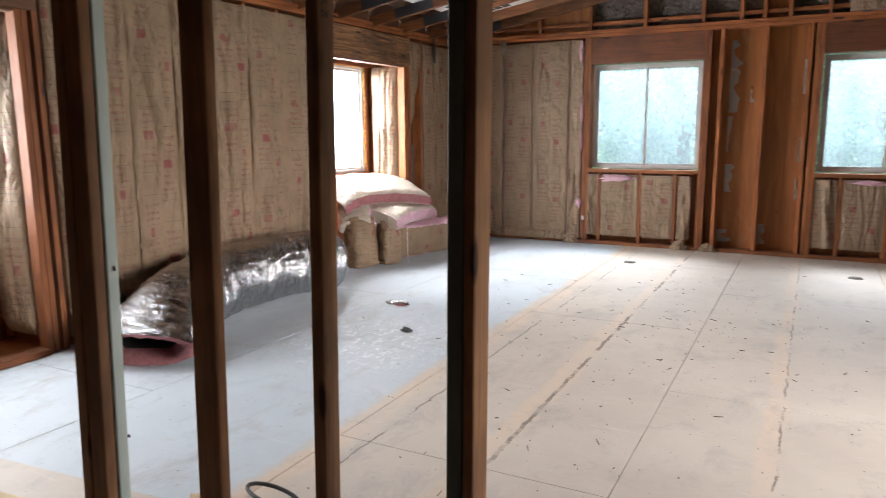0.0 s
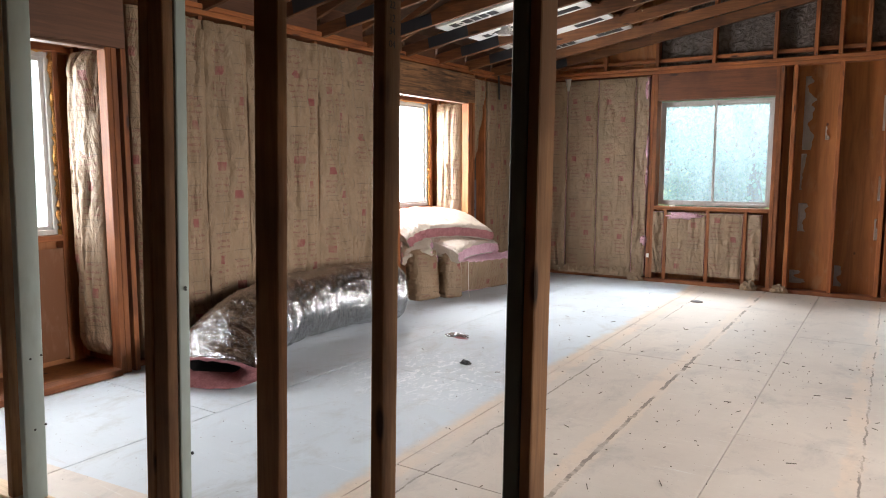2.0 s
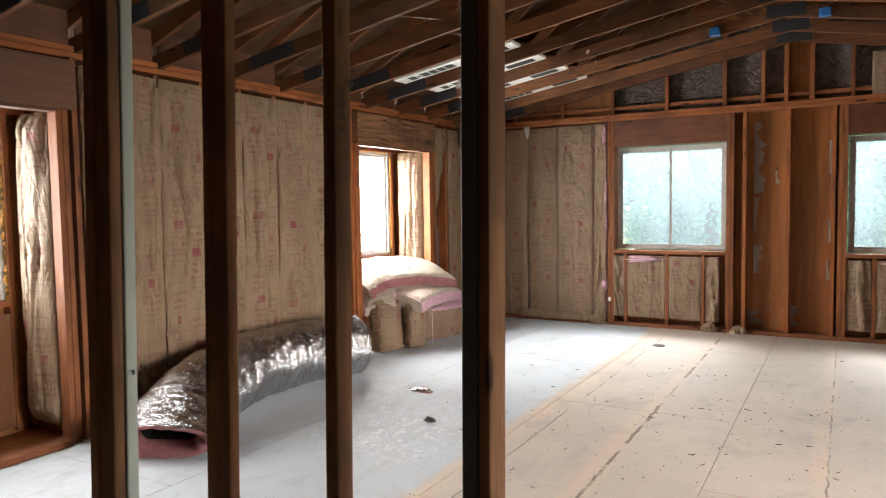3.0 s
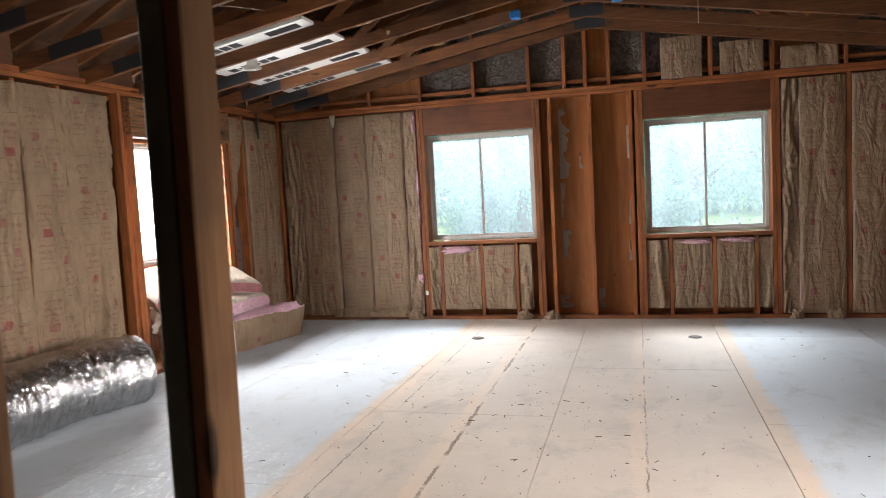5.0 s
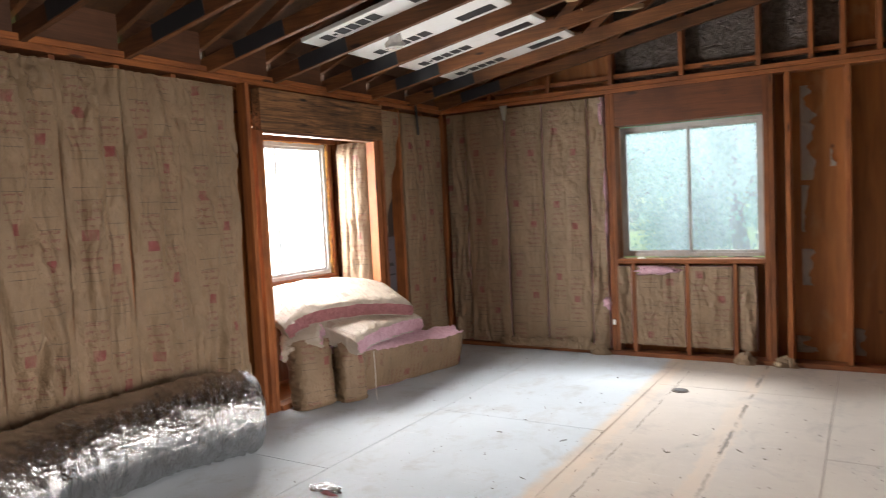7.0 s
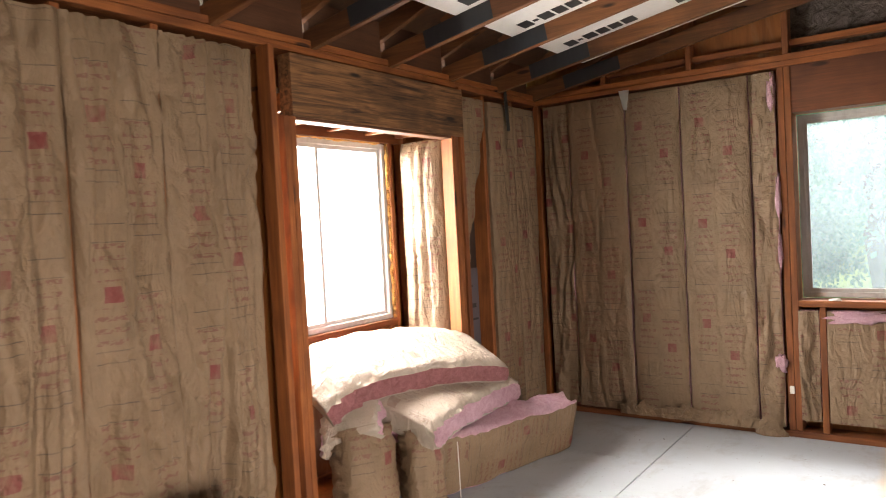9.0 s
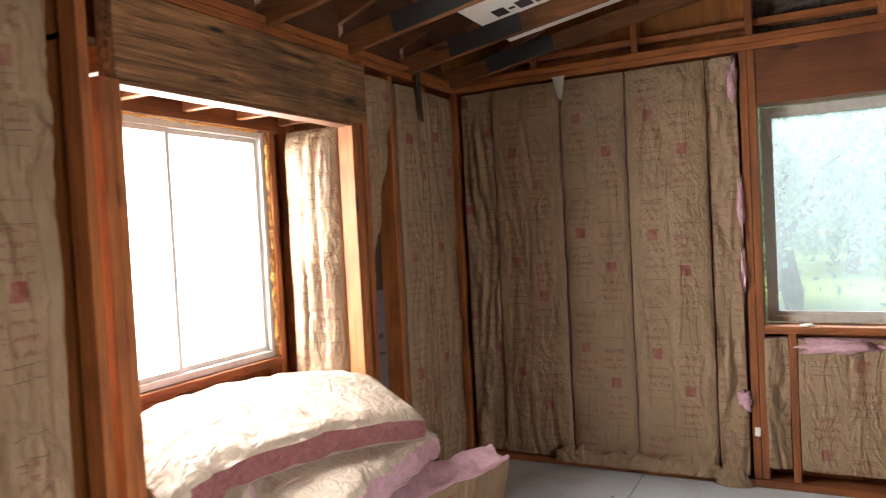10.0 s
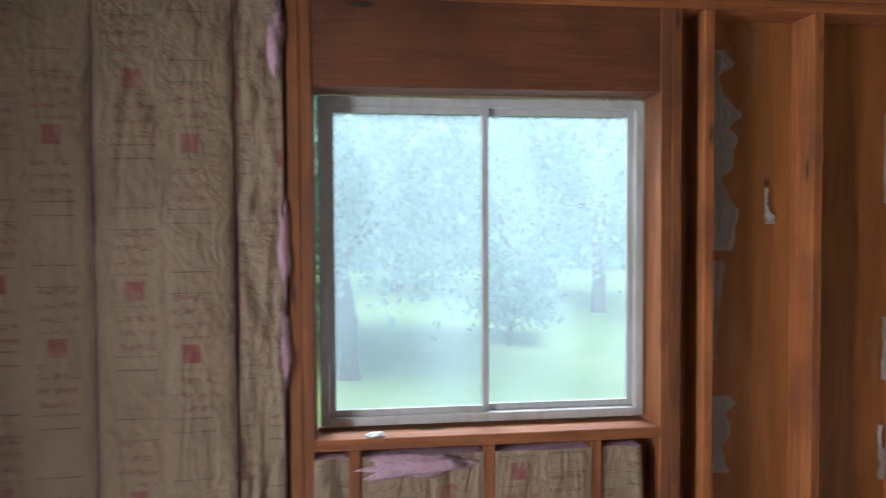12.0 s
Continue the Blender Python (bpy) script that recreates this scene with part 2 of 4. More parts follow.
def floor_material():
    """Plywood subfloor: grey paint at both sides, a bare sanded strip between them, filler lines and scuffs."""
    m = Nodes("painted_subfloor")
    pos = m.n("ShaderNodeNewGeometry").outputs["Position"]
    sep = m.n("ShaderNodeSeparateXYZ")
    m.link(pos, sep.inputs[0])
    wob = m.noise(m.coords(), 1.3, 6, 0.7)
    wob2 = m.noise(m.coords(), 9, 5, 0.7)
    x = m.math("ADD", sep.outputs[0], m.math("MULTIPLY", m.math("SUBTRACT", wob, 0.5), 0.14))
    x = m.math("ADD", x, m.math("MULTIPLY", m.math("SUBTRACT", wob2, 0.5), 0.10))

    def step(edge, width):
        r = m.n("ShaderNodeMapRange")
        r.inputs["From Min"].default_value, r.inputs["From Max"].default_value = edge - width, edge + width
        m.link(x, r.inputs["Value"])
        return r.outputs[0]
    bare = m.math("SUBTRACT", step(-2.10, 0.035), step(0.52, 0.03))
    along = m.math("SUBTRACT", sep.outputs[1], m.math("MULTIPLY_ADD", sep.outputs[0], 0.09, 2.49))
    bare = m.math("MAXIMUM", bare, m.math("LESS_THAN", along, 0.0))
    grain = m.noise(m.coords(scale=(9, 0.9, 9)), 2.5, 6, 0.65, 0.7)
    blot = m.noise(m.coords(), 1.1, 6, 0.65)
    fine = m.noise(m.coords(), 60, 4, 0.7)
    grey = m.ramp(blot, [(0.3, (0.42, 0.465, 0.50)), (0.7, (0.51, 0.555, 0.59))])
    tan = m.ramp(blot, [(0.28, (0.43, 0.37, 0.318)), (0.72, (0.59, 0.525, 0.455))])
    tan = m.mix(m.math("MULTIPLY", grain, 0.35), tan, (0.46, 0.38, 0.30))
    # orange glue lines along the edges of the bare strip and beside the filler lines
    glue = None
    for edge, w in ((-2.02, 0.09), (-1.36, 0.075), (-0.30, 0.05), (0.47, 0.07)):
        d = m.math("ABSOLUTE", m.math("SUBTRACT", x, edge))
        g = m.n("ShaderNodeMapRange")
        g.inputs["From Min"].default_value, g.inputs["From Max"].default_value = w, w * 0.7
        m.link(d, g.inputs["Value"])
        glue = g.outputs[0] if glue is None else m.math("MAXIMUM", glue, g.outputs[0])
    patch = m.ramp(m.noise(m.coords(scale=(3, 0.8, 1)), 2.0, 4, 0.6), [(0.35, (0.25,) * 3), (0.6, (1, 1, 1))])
    tan = m.mix(m.math("MULTIPLY", m.math("MULTIPLY", glue, patch), 0.55), tan, (0.62, 0.47, 0.345))
    col = m.mix(bare, grey, tan)
    streak = m.noise(m.coords(scale=(1.2, 16, 1), rot=(0, 0, radians(-28))), 3.0, 5, 0.7, 0.4)
    col = m.mix(m.ramp(streak, [(0.6, (0, 0, 0)), (0.72, (0.35,) * 3)]), col, (0.36, 0.34, 0.32))
    col = m.mix(m.ramp(streak, [(0.28, (0.4,) * 3), (0.38, (0, 0, 0))]), col, (0.66, 0.67, 0.67))
    crack = None
    wx = m.math("ADD", sep.outputs[0], m.math("MULTIPLY", m.math("SUBTRACT", wob2, 0.5), 0.05))
    for edge in (-1.325, -0.26, -1.87):
        g = m.math("LESS_THAN", m.math("ABSOLUTE", m.math("SUBTRACT", wx, edge)), 0.011 if edge == -1.325 else 0.005)
        crack = g if crack is None else m.math("MAXIMUM", crack, g)
    gaps = m.ramp(m.noise(m.coords(scale=(0.5, 1.6, 1)), 1.7, 5, 0.7), [(0.44, (0, 0, 0)), (0.54, (0.8,) * 3)])
    col = m.mix(m.math("MULTIPLY", crack, gaps), col, (0.13, 0.10, 0.075))
    # dirt specks, dark smudges, white plaster scuffs
    smudge = m.ramp(m.noise(m.coords(scale=(1.5, 1, 1)), 2.3, 6, 0.72, 0.4), [(0.52, (0, 0, 0)), (0.74, (0.62, 0.62, 0.62))])
    col = m.mix(smudge, col, (0.29, 0.265, 0.24))
    speck = m.ramp(m.noise(m.coords(), 46, 2, 0.5), [(0.71, (0, 0, 0)), (0.75, (0.8, 0.8, 0.8))])
    col = m.mix(speck, col, (0.14, 0.11, 0.085))
    dist = m.n("ShaderNodeVectorMath")
    dist.operation = "DISTANCE"
    dist.inputs[1].default_value = (-2.674, 4.302, 0)
    m.link(pos, dist.inputs[0])
    near = m.n("ShaderNodeMapRange")
    near.inputs["From Min"].default_value, near.inputs["From Max"].default_value = 0.75, 0.15
    m.link(dist.outputs["Value"], near.inputs["Value"])
    spl = m.ramp(m.noise(m.coords(scale=(1.6, 1, 1)), 13, 6, 0.75, 1.0), [(0.52, (0, 0, 0)), (0.6, (1, 1, 1))])
    col = m.mix(m.math("MULTIPLY", m.math("MULTIPLY", spl, near.outputs[0]), 0.8), col, (0.78, 0.79, 0.8))
    m.bump(m.math("ADD", m.math("MULTIPLY", grain, 0.6), m.math("MULTIPLY", fine, 0.5)), 0.18, 0.004)
    ro = m.ramp(blot, [(0.3, (0.52,) * 3), (0.7, (0.72,) * 3)])
    return m.done(col, ro)


floor_m = floor_material()


def glass_material():
    """Dusty single glazing: mostly clear, a veil of dust and painted outdoor glare, a weak mirror."""
    m = Nodes("dusty_glare_glass")
    tr = m.n("ShaderNodeBsdfTransparent")
    tr.inputs["Color"].default_value = (0.97, 0.99, 1.0, 1)
    tl = m.n("ShaderNodeBsdfTranslucent")
    tl.inputs["Color"].default_value = (0.78, 0.92, 1.0, 1)
    gl = m.n("ShaderNodeBsdfGlossy")
    gl.inputs["Roughness"].default_value = 0.02
    a, b = m.n("ShaderNodeMixShader"), m.n("ShaderNodeMixShader")
    glare_dust = m.ramp(m.noise(m.coords(scale=(1, 1, 0.35)), 5, 5, 0.6), [(0.3, (0.11,) * 3), (0.75, (0.18,) * 3)])
    m.link(glare_dust, a.inputs[0])
    m.link(tr.outputs[0], a.inputs[1])
    m.link(tl.outputs[0], a.inputs[2])
    lw = m.n("ShaderNodeLayerWeight")
    m.link(m.math("MULTIPLY_ADD", m.math("POWER", lw.outputs["Facing"], 4.0), 0.5, 0.03), b.inputs[0])
    m.link(a.outputs[0], b.inputs[1])
    m.link(gl.outputs[0], b.inputs[2])
    m.link(b.outputs[0], m.out.inputs["Surface"])
    return m.mat


glass = glass_material()


def leaf_material(name, a, b):
    m = Nodes(name)
    r = m.n("ShaderNodeNewGeometry").outputs["Random Per Island"]
    col = m.ramp(r, [(0.0, a), (1.0, b)])
    tl = m.n("ShaderNodeBsdfTranslucent")
    m.link(col, tl.inputs["Color"])
    mx = m.n("ShaderNodeMixShader")
    mx.inputs[0].default_value = 0.4
    m.link(col, m.b.inputs["Base Color"])
    m.link(m.b.outputs[0], mx.inputs[1])
    m.link(tl.outputs[0], mx.inputs[2])
    m.link(mx.outputs[0], m.out.inputs["Surface"])
    return m.mat


leaf = leaf_material("tree_leaf", (0.09, 0.23, 0.18), (0.24, 0.42, 0.33))
bark = paint("tree_bark", (0.09, 0.075, 0.065), (0.05, 0.042, 0.036), 0.9)


def grass_material():
    m = Nodes("lawn")
    n1 = m.noise(m.coords(), 0.35, 6, 0.7)
    n2 = m.noise(m.coords(), 9, 4, 0.7)
    col = m.ramp(n1, [(0.3, (0.17, 0.29, 0.10)), (0.7, (0.30, 0.42, 0.17))])
    m.bump(n2, 0.6, 0.05)
    return m.done(col, 0.9)


grass = grass_material()


# ---- helpers for meshes ----
def part(name, bm, material, parent=None, label="", smooth=False):
    """Links a bmesh, made in world coordinates, as one mesh object, under a thing where one is given."""
    me = bpy.data.meshes.new(name)
    bmesh.ops.recalc_face_normals(bm, faces=bm.faces)
    bm.to_mesh(me)
    bm.free()
    for mm in (material if isinstance(material, (list, tuple)) else [material]):
        me.materials.append(mm)
    if smooth:
        for p in me.polygons:
            p.use_smooth = True
    ob = new(name, me)
    if parent is not None:
        ob.parent = parent
        if parent.type == "EMPTY":
            ob.matrix_parent_inverse = Matrix.Translation(-parent.location)
    if label:
        ob["label"] = label
    return ob


def thing(name, place, label, category, group="", kind=""):
    ob = new(name)
    ob.location = place
    ob.empty_display_size = 0.1
    return tagged(ob, label, category, group, kind)


def add_box(bm, size, m, bevel=0.003):
    r = bmesh.ops.create_cube(bm, size=1, matrix=Matrix.Identity(4))
    vs = r["verts"]
    for v in vs:
        v.co = Vector((v.co.x * size[0], v.co.y * size[1], v.co.z * size[2]))
    if bevel:
        es = list({e for v in vs for e in v.link_edges})
        rb = bmesh.ops.bevel(bm, geom=es, offset=bevel, segments=1, affect="EDGES")
        vs = list({v for f in rb["faces"] for v in f.verts} | {v for v in vs if v.is_valid})
    bmesh.ops.transform(bm, matrix=m, verts=vs)


def box(x0, x1, y0, y1, z0, z1, bevel=0.003, bm=None):
    bm = bm or bmesh.new()
    m = Matrix.Translation(((x0 + x1) / 2, (y0 + y1) / 2, (z0 + z1) / 2))
    add_box(bm, (abs(x1 - x0), abs(y1 - y0), abs(z1 - z0)), m, bevel)
    return bm


def beam(a, b, w, d, up=(0, 0, 1), bevel=0.003, bm=None):
    """A board from a to b, w wide across and d deep along up."""
    bm = bm or bmesh.new()
    a, b = Vector(a), Vector(b)
    x = (b - a).normalized()
    y = Vector(up).cross(x).normalized()
    z = x.cross(y)
    m = Matrix((x, y, z)).transposed().to_4x4()
    m.translation = (a + b) / 2
    add_box(bm, ((b - a).length, w, d), m, bevel)
    return bm


def tube(points, radius, seg=8, bm=None):
    bm = bm or bmesh.new()
    pts = [Vector(p) for p in points]
    rings = []
    for i, p in enumerate(pts):
        d = (pts[min(i + 1, len(pts) - 1)] - pts[max(i - 1, 0)]).normalized()
        s = d.cross(Vector((0, 0, 1)))
        s = s.normalized() if s.length > 1e-3 else Vector((1, 0, 0))
        t = s.cross(d)
        r = radius(i / (len(pts) - 1)) if callable(radius) else radius
        rings.append([bm.verts.new(p + r * (math.cos(a) * s + math.sin(a) * t)) for a in (2 * math.pi * k / seg for k in range(seg))])
    for r0, r1 in zip(rings, rings[1:]):
        for k in range(seg):
            bm.faces.new((r0[k], r0[(k + 1) % seg], r1[(k + 1) % seg], r1[k]))
    bm.faces.new(rings[0][::-1])
    bm.faces.new(rings[-1])
    return bm


def split(t, bm, pieces):
    """Each material's faces of bm become a part of the thing t: (name, material, label)."""
    bmesh.ops.recalc_face_normals(bm, faces=bm.faces)
    for k, (name, material, label) in enumerate(pieces):
        one = bm.copy()
        bmesh.ops.delete(one, geom=[f for f in one.faces if f.material_index != k], context="FACES")
        if not one.faces:
            one.free()
            continue
        for f in one.faces:
            f.material_index = 0
        part(name, one, material, t, label)
    bm.free()


# ---- outdoors ----
def ground():
    bm = bmesh.new()
    bmesh.ops.create_grid(bm, x_segments=60, y_segments=60, size=400)
    for v in bm.verts:
        v.co.z = -0.55 + 0.15 * noise.noise(v.co * 0.05)
    ob = part("ground", bm, grass)
    tagged(ob, "green lawn around the house", "ground", kind="structure")


ground()


def tree(place, height, spread, seed, leaves):
    rnd = random.Random(seed)
    x, y, z = place
    t = thing("tree", place, "leafy tree standing on the lawn", "tree", "trees outside the windows")
    bm = bmesh.new()
    lean = (rnd.uniform(-0.5, 0.5), rnd.uniform(-0.4, 0.4))
    top = Vector((x + lean[0], y + lean[1], z + height * 0.62))
    base = Vector(place)
    trunk = [base.lerp(top, k / 6) + Vector((rnd.uniform(-1, 1), rnd.uniform(-1, 1), 0)) * 0.07 * (k > 0) for k in range(7)]
    tube(trunk, lambda f: height * 0.02 * (1.15 - 0.75 * f), 9, bm)
    tips = []
    for k in range(11):
        s = base.lerp(top, rnd.uniform(0.3, 1.0))
        a = rnd.uniform(0, 6.28)
        e = s + Vector((math.cos(a), math.sin(a), rnd.uniform(0.25, 0.9))) * spread * rnd.uniform(0.55, 1.0)
        mid = s.lerp(e, 0.5) + Vector((0, 0, 0.12 * spread))
        tube([s, mid, e], lambda f: height * 0.006 * (1.1 - 0.9 * f), 6, bm)
        tips += [s.lerp(e, 0.55), e, e + Vector((rnd.uniform(-1, 1), rnd.uniform(-1, 1), rnd.uniform(-0.9, 0.6))) * spread * 0.4]
    part("trunk", bm, bark, t)
    verts, faces = [], []
    for k in range(leaves):
        c = rnd.choice(tips) + Vector((rnd.gauss(0, 1), rnd.gauss(0, 1), rnd.gauss(0, 0.8))) * spread * 0.26
        q = Euler((rnd.uniform(0, 6.3), rnd.uniform(0, 6.3), rnd.uniform(0, 6.3))).to_matrix()
        l = rnd.uniform(0.035, 0.085)
        i = len(verts)
        verts += [tuple(c + q @ Vector(p)) for p in ((-l, 0, 0), (0, l * 0.6, 0), (l, 0, 0), (0, -l * 0.6, 0))]
        faces.append((i, i + 1, i + 2, i + 3))
    me = bpy.data.meshes.new("crown")
    me.from_pydata(verts, [], faces)
    me.materials.append(leaf)
    ob = new("crown", me)
    ob.parent = t
    ob.matrix_parent_inverse = Matrix.Translation(-t.location)


tree((-2.55, 16.4, -0.55), 7.5, 2.5, 3, 24000)
tree((3.4, 23.0, -0.55), 8.5, 2.8, 5, 5200)
tree((0.25, 18.7, -0.55), 1.9, 0.62, 6, 5000)
tree((1.6, 25.0, -0.55), 8.0, 2.8, 21, 22000)
tree((-1.2, 29.0, -0.55), 9.0, 3.0, 23, 18000)
tree((-5.2, 27.0, -0.55), 8.5, 2.8, 27, 12000)
tree((-4.3, 19.5, -0.55), 2.4, 0.9, 29, 3600)
tree((4.6, 19.0, -0.55), 7.0, 2.4, 8, 4200)
tree((-8.0, 24.0, -0.55), 9.0, 3.0, 12, 5000)
tree((9.5, 27.0, -0.55), 9.5, 3.2, 17, 4000)


def woods():
    rnd = random.Random(4)
    verts, faces = [], []
    for k in range(16000):
        x = rnd.uniform(-45, 45)
        y = 42 + rnd.uniform(-4, 4) - 0.004 * x * x
        top = 5.2 + 2.6 * noise.noise(Vector((x * 0.16, 3, 0))) + 1.4 * noise.noise(Vector((x * 0.6, 7, 0)))
        c = Vector((x, y, -0.5 + top * rnd.random() ** 0.8))
        q = Euler((rnd.uniform(0, 6.3), rnd.uniform(0, 6.3), rnd.uniform(0, 6.3))).to_matrix()
        l = rnd.uniform(0.18, 0.42)
        i = len(verts)
        verts += [tuple(c + q @ Vector(p)) for p in ((-l, 0, 0), (0, l * 0.7, 0), (l, 0, 0), (0, -l * 0.7, 0))]
        faces.append((i, i + 1, i + 2, i + 3))
    me = bpy.data.meshes.new("far_woods")
    me.from_pydata(verts, [], faces)
    me.materials.append(leaf)
    tagged(new("far_woods", me), "distant green woods beyond the lawn", "woods", kind="stuff")


woods()


# ---- shell ----
def shell(name, boxes, material, label):
    bm = bmesh.new()
    for b in boxes:
        box(*b, bevel=0, bm=bm)
    ob = part(name, bm, material)
    return tagged(ob, label, "wall", kind="structure")


D = 0.14
TOP = PLATE + 0.08
ys0, ys1 = YF + D, YF + D + 0.035
X0 = XL - D
wall_far = shell("wall_far", [
    (X0 - 0.035, W1[0], ys0, ys1, -0.3, TOP), (W1[0], W1[1], ys0, ys1, -0.3, SILL), (W1[0], W1[1], ys0, ys1, HEAD, TOP),
    (W1[1], W2[0], ys0, ys1, -0.3, TOP), (W2[0], W2[1], ys0, ys1, -0.3, SILL), (W2[0], W2[1], ys0, ys1, HEAD, TOP),
    (W2[1], XR + 0.13, ys0, ys1, -0.3, TOP)], sheathing, "orange-brown plywood sheathing behind open stud framing")
xs1, xs0 = X0, X0 - 0.035
B0, B1 = BAYS
wall_left = shell("wall_left", [
    (xs0, xs1, YB, B0[0] - 0.1, -0.3, TOP), (xs0, xs1, B0[0] - 0.1, B0[1] + 0.1, HEAD + 0.13, TOP),
    (xs0, xs1, B0[1] + 0.1, B1[0] - 0.1, -0.3, TOP), (xs0, xs1, B1[0] - 0.1, B1[1] + 0.1, HEAD + 0.13, TOP),
    (xs0, xs1, B1[1] + 0.1, ys0, -0.3, TOP)], sheathing, "plywood sheathing behind insulated stud framing")
wall_right = shell("wall_right", [(XR, XR + 0.12, YB, DOOR[0], -0.3, TOP), (XR, XR + 0.12, DOOR[1], ys0, -0.3, TOP), (XR, XR + 0.12, DOOR[0], DOOR[1], 2.08, TOP), (XR, XR + 0.12, DOOR[0], DOOR[1], -0.3, 0.3)], sheathing, "plain plywood-sheathed side wall")
wall_back = shell("wall_back", [(xs0, XR + 0.12, YB - 0.12, YB, -0.3, TOP + 1.6)], sheathing, "plain plywood-sheathed rear wall")

# ---- roof ----
RX, RZ, SL = -0.69, 3.06, 0.172      # ridge line, height of the lower chord there, its slope
ROOF = 0.36
zt = lambda x: 2.62 + ROOF * (3.6 - abs(x - RX)) + 0.02


def roof():
    bm = bmesh.new()
    for sgn in (-1, 1):
        a = Vector((RX, (YB + YF) / 2, zt(RX) + 0.12))
        b = Vector((RX + sgn * 4.12, (YB + YF) / 2, zt(RX + sgn * 4.12) + 0.12))
        beam(a, b, YF - YB + 1.0, 0.03, bevel=0, bm=bm)
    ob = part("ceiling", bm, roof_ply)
    tagged(ob, "dark plywood roof deck above open trusses", "ceiling", kind="structure")
    bm = bmesh.new()
    for y in (ys0 + 0.002,):
        vs = [(-4.53, 2.41), (-4.53, zt(-4.53) + 0.13), (RX, zt(RX) + 0.13), (3.23, zt(3.23) + 0.13), (3.23, 2.41)]
        f = [bm.verts.new((x, y, z)) for x, z in vs]
        g = [bm.verts.new((x, y + 0.03, z)) for x, z in vs]
        bm.faces.new(f)
        bm.faces.new(g[::-1])
        for k in range(5):
            bm.faces.new((f[k], f[(k + 1) % 5], g[(k + 1) % 5], g[k]))
    ob = part("wall_gable", bm, sheathing)
    tagged(ob, "gable sheathing above the top plate", "wall", kind="structure")
    return ob


wall_gable = roof()


def truss(y):
    t = thing("roof_truss", (RX, y, RZ), "brown scissor roof truss with dark gusset plates", "roof truss", "roof trusses")
    h = 0.105
    cz = lambda x: RZ - SL * abs(x - RX)
    for s in (-1, 1):
        e = RX + s * 3.78
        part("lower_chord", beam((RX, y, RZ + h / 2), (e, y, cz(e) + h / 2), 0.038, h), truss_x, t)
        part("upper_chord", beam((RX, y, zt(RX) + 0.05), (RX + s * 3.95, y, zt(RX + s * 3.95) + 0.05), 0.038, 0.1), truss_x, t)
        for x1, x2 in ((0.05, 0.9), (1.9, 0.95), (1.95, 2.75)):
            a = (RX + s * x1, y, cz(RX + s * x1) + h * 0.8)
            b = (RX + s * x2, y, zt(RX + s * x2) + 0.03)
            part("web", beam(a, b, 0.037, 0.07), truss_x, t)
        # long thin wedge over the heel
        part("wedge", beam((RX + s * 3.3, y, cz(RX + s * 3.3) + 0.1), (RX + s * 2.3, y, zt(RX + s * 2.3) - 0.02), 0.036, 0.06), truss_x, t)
        for yy in (-0.021, 0.021):
            c = RX + s * 3.2
            part("heel_plate", beam((c - 0.22, y + yy, cz(c - 0.22) + 0.055), (c + 0.22, y + yy, cz(c + 0.22) + 0.055), 0.003, 0.1, bevel=0), steel, t)
    for yy in (-0.021, 0.021):
        part("ridge_plate", box(RX - 0.16, RX + 0.16, y + yy - 0.0015, y + yy + 0.0015, RZ + 0.0, RZ + 0.11, 0), steel, t)


TRUSSES = [8.78] + [8.25 - 0.61 * k for k in range(18)]
for y in TRUSSES:
    truss(y)
for y, y2 in zip(TRUSSES, TRUSSES[1:]):
    for s in (-1, 1):
        e = RX + s * 3.76
        ob = part("blocking", box(e - 0.02, e + 0.02, y2 + 0.02, y - 0.02, TOP + 0.001, TOP + 0.3), dark_y)
        tagged(ob, "short board blocking between truss heels", "blocking", "heel blocking", "structure")


# ---- framing of the far wall ----
def stud(wall, x0, x1, z0, z1, name="stud", m=None, yy=(YF, YF + D)):
    return part(name, box(x0, x1, yy[0], yy[1], z0, z1), m or wood_z, wall)


part("bottom_plate", box(X0, XR, YF - 0.02, YF + D, 0.0, 0.04), wood_x, wall_far)
part("top_plate", box(X0, XR, YF - 0.004, YF + D, PLATE, PLATE + 0.038), wood_x, wall_far)
part("top_plate", box(X0, XR, YF, YF + D, PLATE + 0.04, TOP), wood_x, wall_far)
for x in (-4.41, -2.646, -2.605, -1.336, -1.295, -1.172, -0.75, -0.335, -0.271, -0.229, 1.031, 1.072, 1.70, 2.11, 2.52):
    stud(wall_far, x, x + 0.039, 0.04, PLATE)
for wx, cr in ((W1, (-2.45, -1.98, -1.59)), (W2, (0.035, 0.46, 0.86))):
    for x in cr:
        stud(wall_far, x, x + 0.038, 0.04, SILL - 0.04, "cripple_stud")
    part("sill_plate", box(wx[0], wx[1], YF - 0.002, YF + D, SILL - 0.04, SILL), wood_x, wall_far)
    part("header", box(wx[0] - 0.078, wx[1] + 0.078, YF + 0.006, YF + D, HEAD, PLATE), header_x, wall_far)
for x in (-3.82, -3.20, -2.59, -1.97, -1.36, -0.98, -0.76, -0.52, -0.16, 0.48, 1.05, 1.7, 2.3):
    z1 = RZ - SL * abs(x - RX) + 0.35
    stud(wall_gable, x - 0.019, x + 0.019, TOP, z1, "gable_stud")
